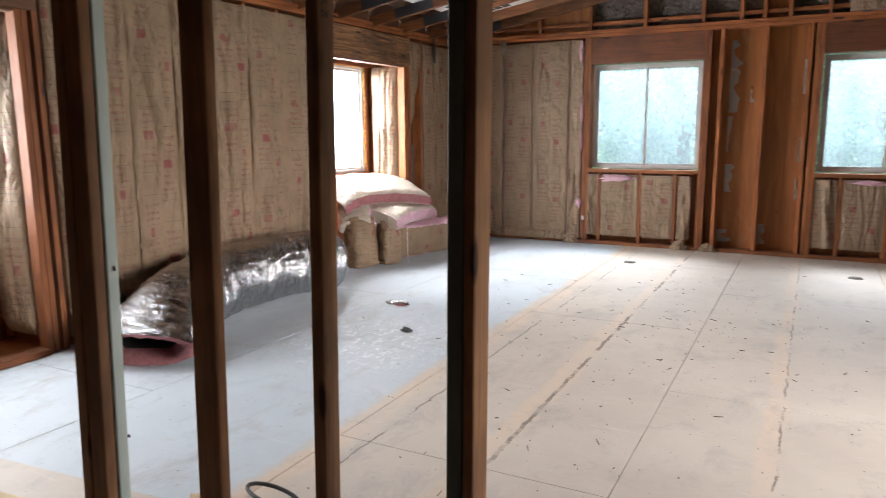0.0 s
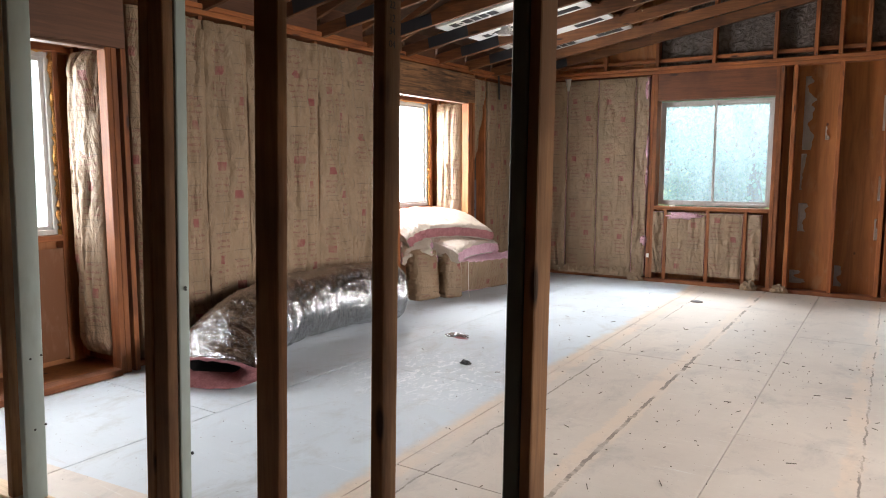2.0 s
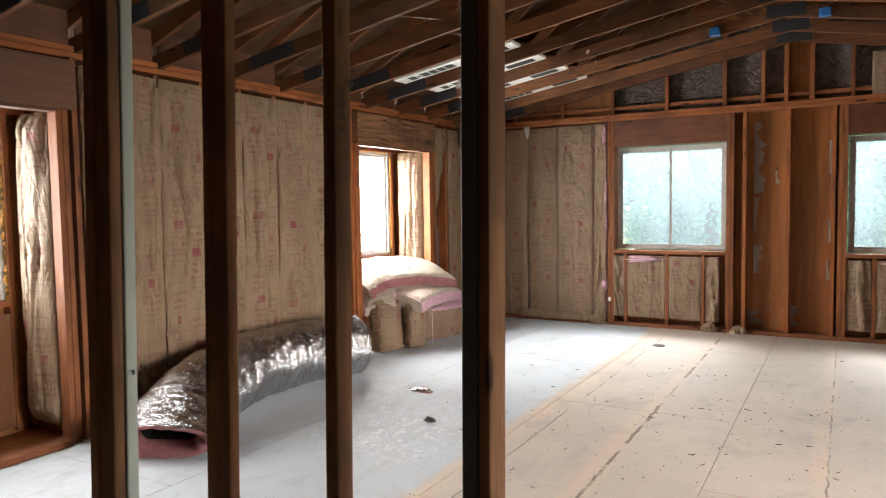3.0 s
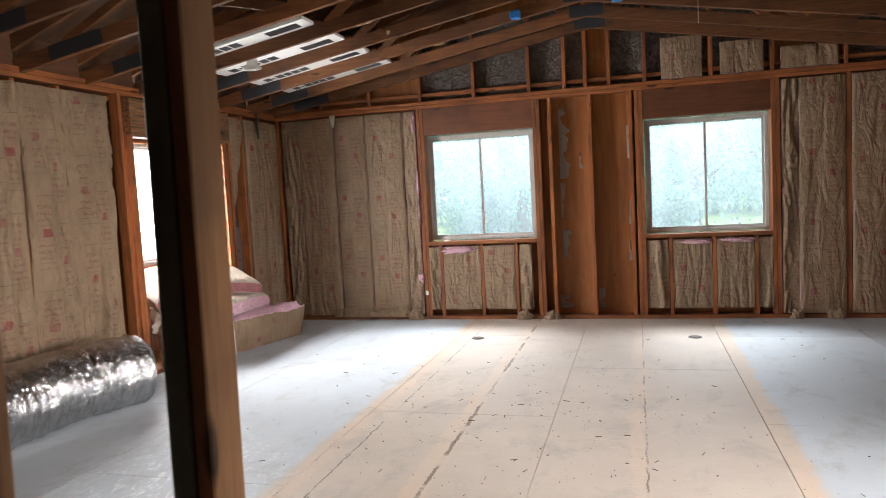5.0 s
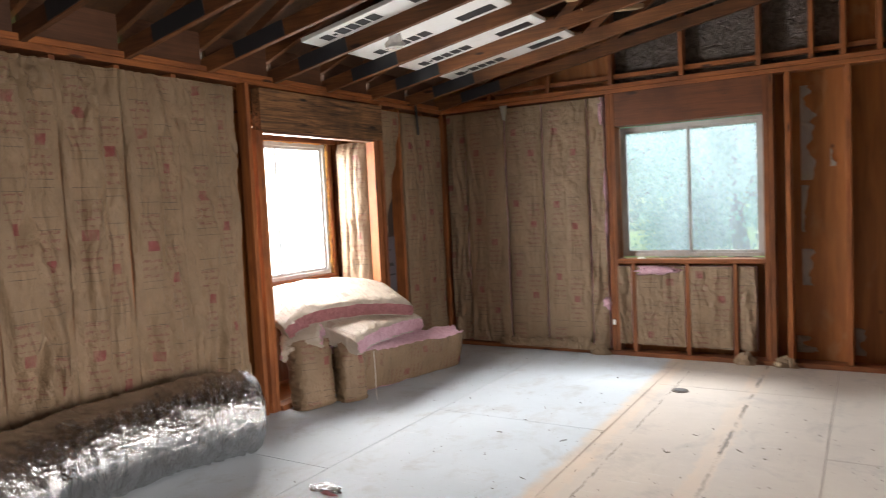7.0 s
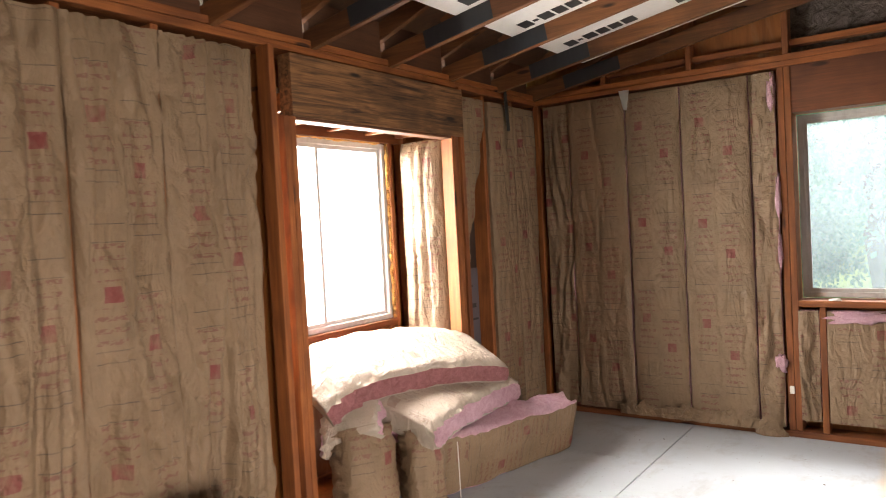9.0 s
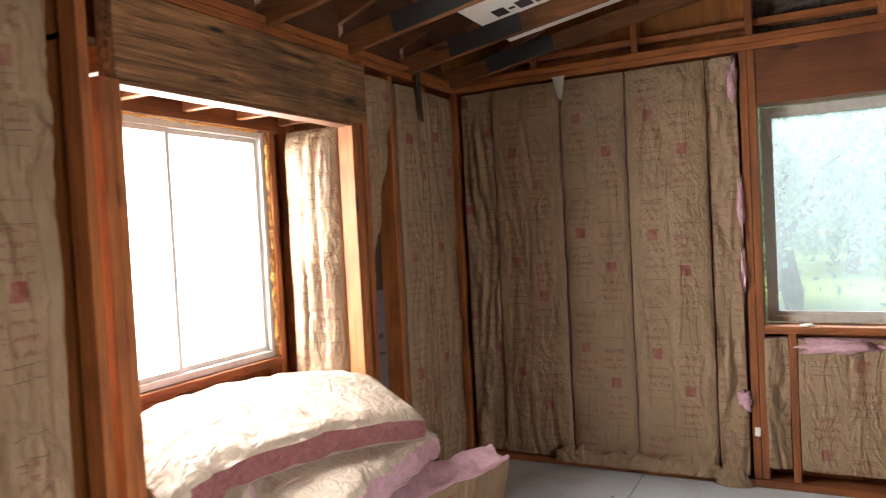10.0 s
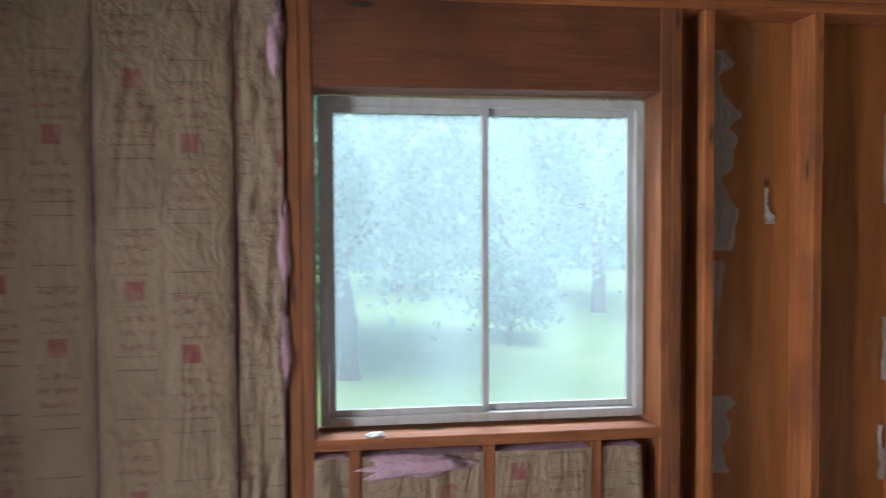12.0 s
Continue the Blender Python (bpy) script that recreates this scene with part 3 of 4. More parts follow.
for a, b in ((-3.8, -3.23), (-3.19, -2.61), (-2.57, -1.99), (-1.95, -1.38), (-1.34, -1.0), (-0.96, -0.78), (-0.74, -0.54), (-0.5, -0.18), (-0.14, 0.46), (0.5, 1.03), (1.07, 1.68), (1.72, 2.28)):
    part("poly_sheet", box(a, b, YF + 0.10, YF + 0.108, TOP, RZ - SL * abs((a + b) / 2 - RX) + 0.4, 0), poly if random.random() < 0.7 else sheathing, wall_gable, "wrinkled grey plastic sheet")
part("gable_nailer", box(X0, XR, YF + 0.03, YF + D, TOP + 0.05, TOP + 0.09), wood_x, wall_gable)


# ---- windows ----
def slider(name, along, a0, a1, at, z0, z1, depth=0.05, out=1):
    """An aluminium sliding window; along x or y from a0 to a1, at the plane at."""
    def bx(u0, u1, d0, d1, w0, w1, bev=0.002):
        d0, d1 = at + out * d0, at + out * d1
        d0, d1 = min(d0, d1), max(d0, d1)
        return box(u0, u1, d0, d1, w0, w1, bev) if along == "x" else box(d0, d1, u0, u1, w0, w1, bev)
    mid = (a0 + a1) / 2
    place = (mid, at, z0) if along == "x" else (at, mid, z0)
    t = thing(name, place, "aluminium sliding window with two dusty, glare-veiled panes", "window", kind="structure")
    f = 0.032
    part("frame_side", bx(a0, a0 + f, 0, depth, z0, z1), alu, t)
    part("frame_side", bx(a1 - f, a1, 0, depth, z0, z1), alu, t)
    part("frame_head", bx(a0 + f, a1 - f, 0, depth, z1 - f, z1), alu, t)
    part("frame_sill", bx(a0 + f, a1 - f, -0.01, depth, z0, z0 + f), alu, t)
    s = 0.024
    for lo, hi, off in ((a0 + f, mid + 0.012, 0.006), (mid - 0.012, a1 - f, 0.026)):
        sash = part("sash", bx(lo, lo + s, off, off + 0.017, z0 + f, z1 - f, 0.001), alu, t)
        part("sash_rail", bx(hi - s, hi, off, off + 0.017, z0 + f, z1 - f, 0.001), alu, t)
        part("sash_rail", bx(lo + s, hi - s, off, off + 0.017, z0 + f, z0 + f + s, 0.001), alu, t)
        part("sash_rail", bx(lo + s, hi - s, off, off + 0.017, z1 - f - s, z1 - f, 0.001), alu, t)
        pane = part("pane", bx(lo + s, hi - s, off + 0.007, off + 0.010, z0 + f + s, z1 - f - s, 0), glass, t)
        pane.visible_shadow = False
    return t


slider("window_1", "x", W1[0] + 0.012, W1[1] - 0.012, YF + 0.122, SILL + 0.012, HEAD - 0.012)
slider("window_2", "x", W2[0] + 0.012, W2[1] - 0.012, YF + 0.122, SILL + 0.012, HEAD - 0.012)


# ---- left wall framing and the two box bays ----
XH = -4.335           # face of headers and posts


def bay(n, y0, y1):
    w = thing("bay_%d" % n, (XH, (y0 + y1) / 2, 0), "box bay framed in orange fir around a window", "bay", kind="structure")
    ya, yb = y0 - 0.03, y1 + 0.06            # inner faces of the bay's side walls
    part("header", box(XH - 0.09, XH, y0 - 0.02, y1 + 0.14, 2.065, PLATE - 0.02), header_y if n == 2 else dark_y, w)
    # added dark strip that tones down the strongly lit underside of the header
    part("head_trim", box(XH - 0.092, XH - 0.004, y0 + 0.001, y1, 2.047, 2.064), dark_y, w)
    for yy in (y0 - 0.15, y0 - 0.078, y0 - 0.039):
        part("post", box(XH - 0.092, XH - 0.003, yy, yy + 0.037, 0.0, 2.063 if yy > y0 - 0.1 else PLATE), wood_z, w)
    for yy in (y1 + 0.002, y1 + 0.041, y1 + 0.105):
        part("post", box(XH - 0.092, XH - 0.003, yy, yy + 0.037, 0.0, 2.063 if yy < y1 + 0.1 else PLATE), wood_z, w)
    part("floor_plate", box(XH - 0.09, XH + 0.02, y0, y1, 0.0, 0.04), wood_y, w)
    part("poly_sheet", box(XB + 0.046, XB + 0.05, ya + 0.04, yb - 0.13, 0.06, 0.8, 0), bay_poly, w, "clear plastic sheet over brown sheathing")
    # side walls
    for s, yy in ((-1, ya), (1, yb)):
        part("side_sheathing", box(XB - 0.05, XH - 0.095, yy + s * 0.09, yy + s * 0.10, -0.2, 2.34, 0), sheathing, w)
        part("corner_stud", box(XB - 0.01, XB + 0.075, yy if s > 0 else yy - 0.04, yy + 0.04 if s > 0 else yy, 0.04, 2.14), wood_z, w)
    # window wall of the bay
    part("window_stud", box(XB - 0.045, XB + 0.04, yb - 0.12, yb - 0.082, 0.04, 2.14), wood_z, w)
    part("window_stud", box(XB - 0.045, XB + 0.04, ya, ya + 0.038, 0.04, 2.14), wood_z, w)
    part("sill_plate", box(XB - 0.045, XB + 0.045, ya + 0.038, yb - 0.12, 0.845, 0.885), wood_y, w)
    part("head_plate", box(XB - 0.045, XB + 0.042, ya, yb, 2.065, 2.189), wood_y, w)
    for yy in (ya + 0.3, ya + 0.72):
        part("cripple_stud", box(XB - 0.045, XB + 0.04, yy, yy + 0.038, 0.04, 0.845), wood_z, w)
    part("outer_panel", box(XB - 0.06, XB - 0.05, ya - 0.1, yb + 0.1, -0.3, 0.85, 0), sheathing, w)
    part("outer_panel", box(XB - 0.06, XB - 0.05, yb - 0.12, yb + 0.1, 0.85, 2.19, 0), sheathing, w)
    part("outer_panel", box(XB - 0.06, XB - 0.05, ya - 0.1, ya + 0.03, 0.85, 2.19, 0), sheathing, w)
    part("bay_floor", box(XB - 0.05, XH - 0.12, ya - 0.09, yb + 0.09, -0.03, 0.0, 0), sheathing, w)
    for yy in (ya + 0.02, ya + 0.36, ya + 0.72, ya + 1.06, yb - 0.05):
        part("bay_joist", box(XB + 0.043, XH - 0.093, yy, yy + 0.038, 2.10, 2.19), wood_x, w)
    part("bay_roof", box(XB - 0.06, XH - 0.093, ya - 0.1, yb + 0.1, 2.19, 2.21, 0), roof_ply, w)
    rnd = random.Random(n)
    part("foam_bead", tube([(XB + 0.02 + rnd.uniform(-0.006, 0.006), yb - 0.124 + rnd.uniform(-0.006, 0.006), 0.89 + 0.03 * k) for k in range(40)], lambda f: rnd.uniform(0.008, 0.018), 7), sealant, w, "ragged orange foam sealant", smooth=True)
    part("foam_bead", tube([(XB + 0.02 + rnd.uniform(-0.005, 0.005), ya + 0.06 + 0.03 * k, 2.066 + rnd.uniform(-0.005, 0.005)) for k in range(int((yb - ya - 0.2) / 0.03))], lambda f: rnd.uniform(0.006, 0.015), 7), sealant, w, "ragged orange foam sealant", smooth=True)
    slider("window_%d" % (n + 2), "y", ya + 0.04, yb - 0.122, XB + 0.005, 0.888, 2.06, out=-1)


bay(1, *BAYS[0])
bay(2, *BAYS[1])
part("bottom_plate", box(X0, XL + 0.0, BAYS[0][1] + 0.15, BAYS[1][0] - 0.16, 0.0, 0.04), wood_y, wall_left)
part("bottom_plate", box(X0, XL + 0.0, BAYS[1][1] + 0.15, YF, 0.0, 0.04), wood_y, wall_left)
for z0 in (PLATE, PLATE + 0.04):
    part("top_plate", box(X0, XL + 0.02, YB, YF - 0.006, z0, z0 + 0.038), wood_y, wall_left)
for y in (3.34, 3.55, 3.95, 4.35, 4.74, 5.13, 5.53, 8.06, 8.45):
    part("stud", box(X0, XL - 0.018, y, y + 0.038, 0.04, PLATE), wood_z, wall_left)

# ---- floor: plywood sheets ----
floor = tagged(part("floor", box(X0, XR, YB, YF + D, -0.2, -0.02, 0), roof_ply), "plywood subfloor, grey painted with a bare strip", "floor", kind="structure")
EDGES = [X0, -3.25, -2.03, -0.81, 0.41, 1.63, XR]
SEAMS = [5.48, 6.70, 5.48, 4.26, 5.48, 4.26]
for i in range(6):
    ys = [YB] + [y for y in (SEAMS[i] + 2.44 * k for k in range(-4, 4)) if YB + 0.1 < y < YF - 0.1] + [YF]
    for a, b in zip(ys, ys[1:]):
        g = 0.0021
        part("plywood_sheet", box(EDGES[i] + g, EDGES[i + 1] - g, a + g, b - g, -0.02, 0.0, 0.0012), floor_m, floor)

# ---- partition ----
YP = 2.073                                  # face of the partition at the door opening
face = lambda x: YP + 0.0846 * (x + 0.884)   # it stands a few degrees off square
part_wall = thing("wall_partition", (-2.0, face(-2.0), 0), "open stud partition with bare and painted studs", "wall", kind="structure")


def plate(x0, x1, z0, m):
    return part("plate", beam((x0, face(x0) + 0.045, z0 + 0.019), (x1, face(x1) + 0.045, z0 + 0.019), 0.09, 0.038), m, part_wall)


plate(X0, -0.905, 0.0, pale_x)
plate(0.52, XR, 0.0, pale_x)
plate(X0, XR, PLATE, wood_x)
STUDS = (
    (-3.035, 0.038, 0.0, 0.09, stud_z, ""), (-2.939, 0.038, 0.0, 0.078, green_paint, "pale green painted stud with nail holes"),
    (-2.238, 0.040, 0.0, 0.085, stud_z, ""), (-2.196, 0.070, 0.001, 0.040, stud_z, ""),
    (-2.165, 0.044, 0.043, 0.082, green_paint, "pale green painted stud with nails"),
    (-1.765, 0.093, 0.0, 0.038, stud_z, ""),
    (-1.361, 0.040, 0.0, 0.066, stud_z, ""), (-0.978, 0.040, 0.0, 0.088, dark_green, "dark green painted trimmer"),
    (-0.935, 0.030, 0.001, 0.086, stud_z, ""), (0.55, 0.038, 0.0, 0.09, stud_z, ""), (0.96, 0.038, 0.0, 0.09, stud_z, ""), (1.37, 0.038, 0.0, 0.09, stud_z, ""), (1.78, 0.038, 0.0, 0.09, stud_z, ""))
for x, w, d0, d1, mm, lab in STUDS:
    y = face(x + w / 2)
    bm = box(x, x + w, y + d0, y + d1, 0.038, PLATE)
    lean = min(0.05, 0.010 + 0.026 * max(0.0, -0.94 - x))
    for v in bm.verts:
        v.co.x += lean * (v.co.z - 1.1)
    part("stud", bm, mm, part_wall, lab)


# ---- insulation batts ----
def batt(wall, a0, a1, z0, z1, seed, bulge=0.03, wrinkle=0.012, label="", torn=None, face=0.0):
    """A kraft-faced batt between studs; a is x on the far wall, y on the left wall."""
    bm = bmesh.new()
    uvl = bm.loops.layers.uv.new("UVMap")
    w, h = a1 - a0, z1 - z0
    nx = max(10, int(w / 0.0115))
    nz = max(16, int(h / 0.02))
    rows = []
    for j in range(nz + 1):
        r = []
        for i in range(nx + 1):
            u, v = i / nx, j / nz
            z = z0 + v * h
            a = a0 + u * w * (torn(v) if torn else 1.0)
            pil = (4 * u * (1 - u)) ** 0.45 * min(1, (4.5 * min(v, 1 - v) * h / 0.5 + 0.15)) ** 0.5
            n1 = noise.noise(Vector((a * 7 + seed, z * 0.9, seed * 1.7)))
            n2 = noise.noise(Vector((a * 18 + z * 3, z * 2.6 + seed, seed)))
            n3 = 1 - abs(noise.noise(Vector((a * 13 - z * 2.2 + seed, z * 1.5, 5.1 + seed))))
            n4 = noise.noise(Vector((a * 40, z * 26, seed)))
            wv = 0.11 * noise.noise(Vector((z * 1.1, seed, a * 1.5)))
            n5 = abs(noise.noise(Vector(((a + wv) * 10, z * 0.8 - seed, 2.2 + seed))))
            n6 = abs(noise.noise(Vector((a * 9 + z * 8, z * 6 - a * 8 + seed, 7.7))))
            keep = 0.35 + max(0.0, noise.noise(Vector((a * 4, z * 1.8, seed + 3)))) * 1.6
            fold = (2.5 * max(0.0, 1 - n5 * 7.5) + 0.8 * max(0.0, 1 - n6 * 8)) * keep
            d = bulge * pil + wrinkle * (1.1 * n1 + 0.55 * n2 - 0.6 * (1 - n3) + 0.12 * n4 - 1.15 * fold) * (0.35 + 0.65 * pil) + 0.002
            side = 0.006 * noise.noise(Vector((z * 3, seed, i * 0.01)))
            r.append((a + side * (1 if u < 0.5 else -1), max(d, -0.012), z))
        rows.append(r)
    if wall == "far":
        P = lambda a, d, z: (a, YF - d, z)
    elif wall == "side":
        P = lambda a, d, z: (a, face - d, z)
    else:
        P = lambda a, d, z: (XL + d + 0.0, a, z)
    vs = [[bm.verts.new(P(*p)) for p in r] for r in rows]
    for j in range(nz):
        for i in range(nx):
            f = bm.faces.new((vs[j][i], vs[j][i + 1], vs[j + 1][i + 1], vs[j + 1][i]))
            f.smooth = True
            for l, (ii, jj) in zip(f.loops, ((i, j), (i + 1, j), (i + 1, j + 1), (i, j + 1))):
                l[uvl].uv = (ii / nx * w + (0.4 - w) / 2, rows[jj][ii][2])
    ring = [vs[0][i] for i in range(nx + 1)] + [vs[j][nx] for j in range(1, nz + 1)] + [vs[nz][i] for i in range(nx - 1, -1, -1)] + [vs[j][0] for j in range(nz - 1, 0, -1)]
    flat = [rows[0][i] for i in range(nx + 1)] + [rows[j][nx] for j in range(1, nz + 1)] + [rows[nz][i] for i in range(nx - 1, -1, -1)] + [rows[j][0] for j in range(nz - 1, 0, -1)]
    back = [bm.verts.new(P(min(max(p[0], a0 + 0.004), a1 - 0.004), -0.075 if torn is None else p[1] - 0.006, p[2])) for p in flat]
    m = len(ring)
    for k in range(m):
        f = bm.faces.new((ring[k], ring[(k + 1) % m], back[(k + 1) % m], back[k]))
        f.material_index = 1
    t = thing("insulation_batt", P((a0 + a1) / 2, 0, z0), label or "kraft-paper faced insulation batt between wall studs", "insulation", "batts on the walls")
    edge = ("side_flange", kraft, "folded paper flange") if wall == "left" and torn is None else ("wool", pink, "pink glass wool")
    split(t, bm, (("paper_facing", kraft, ""), edge))
    return t


CR = "crumpled kraft-faced insulation stuffed beside a stud"
for a0, a1, wr, bu, lab in ((-4.33, -4.12, 0.045, 0.02, CR), (-4.115, -3.67, 0.006, 0.03, ""), (-3.66, -3.275, 0.005, 0.03, ""), (-3.265, -2.825, 0.005, 0.03, ""),
                            (-2.815, -2.665, 0.045, 0.01, CR), (1.12, 1.27, 0.045, 0.015, CR), (1.275, 1.695, 0.005, 0.022, ""), (1.745, 2.105, 0.0035, 0.022, ""), (2.155, 2.515, 0.0035, 0.022, ""), (2.565, 3.09, 0.0035, 0.02, "")):
    batt("far", a0, a1, 0.05, PLATE - 0.02, a0 * 3.3, bu, wr, lab)
for a0, a1, wr, lab in ((-2.57, -2.455, 0.045, CR), (-2.408, -1.985, 0.005, ""), (-1.94, -1.594, 0.005, ""), (-1.548, -1.405, 0.05, CR),
                        (-0.185, 0.03, 0.04, CR), (0.077, 0.455, 0.005, ""), (0.502, 0.855, 0.005, ""), (0.902, 1.025, 0.045, CR)):
    batt("far", a0, a1, 0.11, SILL - 0.065, a0 * 2.1 + 9, 0.004, wr, lab)
for a0, a1, wr in ((3.385, 3.565, 0.04), (3.57, 3.965, 0.048), (3.97, 4.365, 0.048), (4.37, 4.755, 0.055), (4.76, 5.145, 0.05), (5.15, 5.545, 0.055), (5.55, 6.02, 0.055)):
    batt("left", a0, a1, 0.05, PLATE - 0.03, a0 * 4.7, 0.05, wr)
batt("left", 7.71, 8.05, 1.15, PLATE - 0.04, 3.3, 0.02, 0.012, "torn kraft facing hanging beside the window post", torn=lambda v: min(1.0, 0.12 + 1.05 * v ** 1.2 + 0.05 * math.sin(v * 23)))
for by in BAYS:
    batt("side", XB + 0.07, XH - 0.10, 0.1, 2.06, by[1] * 1.9, 0.11, 0.016, "kraft-faced batt standing in the side of the window bay", face=by[1] + 0.055)
for a0, a1, wr in ((8.105, 8.455, 0.012), (8.46, 8.78, 0.016)):
    batt("left", a0, a1, 0.05, PLATE - 0.04, a0 * 1.7, 0.03, wr)


# ---- duct ----
def duct():
    t = thing("flexible_duct", (-3.9, 4.5, 0), "silver foil flexible duct with pink lining on the floor", "duct")
    pts = [Vector(p) for p in ((-3.64, 3.27, 0.11), (-3.79, 3.54, 0.15), (-3.99, 4.01, 0.225), (-4.10, 4.50, 0.25), (-4.08, 5.0, 0.255), (-4.00, 5.33, 0.255), (-3.87, 5.58, 0.245))]
    n, seg = 150, 56
    bm = bmesh.new()
    rings = []
    for i in range(n + 1):
        f = i / n * (len(pts) - 1)
        k = min(int(f), len(pts) - 2)
        fr = f - k
        p0, p1, p2, p3 = pts[max(k - 1, 0)], pts[k], pts[k + 1], pts[min(k + 2, len(pts) - 1)]
        c = 0.5 * (2 * p1 + (p2 - p0) * fr + (2 * p0 - 5 * p1 + 4 * p2 - p3) * fr ** 2 + (3 * p1 - p0 - 3 * p2 + p3) * fr ** 3)
        d = ((p2 - p0) * (1 - fr) + (p3 - p1) * fr).normalized()
        s = d.cross(Vector((0, 0, 1))).normalized()
        up = s.cross(d)
        ring = []
        for q in range(seg):
            a = 2 * math.pi * q / seg
            cr = noise.noise(Vector((i * 0.9, math.cos(a) * 1.4, math.sin(a) * 1.4)))
            cr2 = noise.noise(Vector((i * 0.25, math.cos(a) * 3, math.sin(a) * 3 + 4)))
            r = 0.255 * (1 + 0.085 * cr + 0.05 * cr2)
            if i > n - 12:
                r *= math.sqrt(max(0.0, 1 - ((i - n + 12) / 12.2) ** 2)) * 0.75 + 0.25
            k0 = min(1, i / 34)
            flat = 0.45 + 0.55 * k0 ** 1.3
            p = c + s * (r * math.cos(a) * (1.35 - 0.35 * k0)) + up * (r * math.sin(a) * flat)
            if i < 12 and math.sin(a) > 0:
                p += d * -0.05 * math.sin(a) * (1 - i / 12)
            p.z = max(p.z, 0.006 + 0.006 * abs(cr))
            ring.append(bm.verts.new(p))
        rings.append(ring)
    for r0, r1 in zip(rings, rings[1:]):
        for q in range(seg):
            bm.faces.new((r0[q], r0[(q + 1) % seg], r1[(q + 1) % seg], r1[q]))
    bm.faces.new(rings[-1])
    first = [v.co.copy() for v in rings[0]]
    deep = [v.co.copy() for v in rings[16]]
    part("foil_jacket", bm, foil, t, smooth=True)
    bm = bmesh.new()
    c0 = sum(first, Vector()) / seg
    c1 = sum(deep, Vector()) / seg
    ra = [bm.verts.new(p + (p - c0) * 0.01 + Vector((0.01, -0.02, 0)) * random.random()) for p in first]
    rb = [bm.verts.new(c0 + (p - c0) * (0.72 + 0.18 * random.random()) + Vector((0.0, -0.03 * random.random(), 0))) for p in first]
    rc = [bm.verts.new(c1 + (p - c1) * 0.62) for p in deep]
    for A, Bq in ((ra, rb), (rb, rc)):
        for q in range(seg):
            bm.faces.new((A[q], A[(q + 1) % seg], Bq[(q + 1) % seg], Bq[q]))
    part("lining", bm, lining_shade_wool, t, "torn dusty pink glass-wool lining", smooth=True)
    bm = bmesh.new()
    ka = [bm.verts.new(c1 + (p - c1) * 0.63) for p in deep]
    kb = [bm.verts.new(c1 + (p - c1) * 0.4 + (c1 - c0).normalized() * 0.25) for p in deep]
    for q in range(seg):
        bm.faces.new((ka[q], ka[(q + 1) % seg], kb[(q + 1) % seg], kb[q]))
    bm.faces.new(kb)
    part("inner_core", bm, black, t, "black inner core of the duct", smooth=True)


duct()


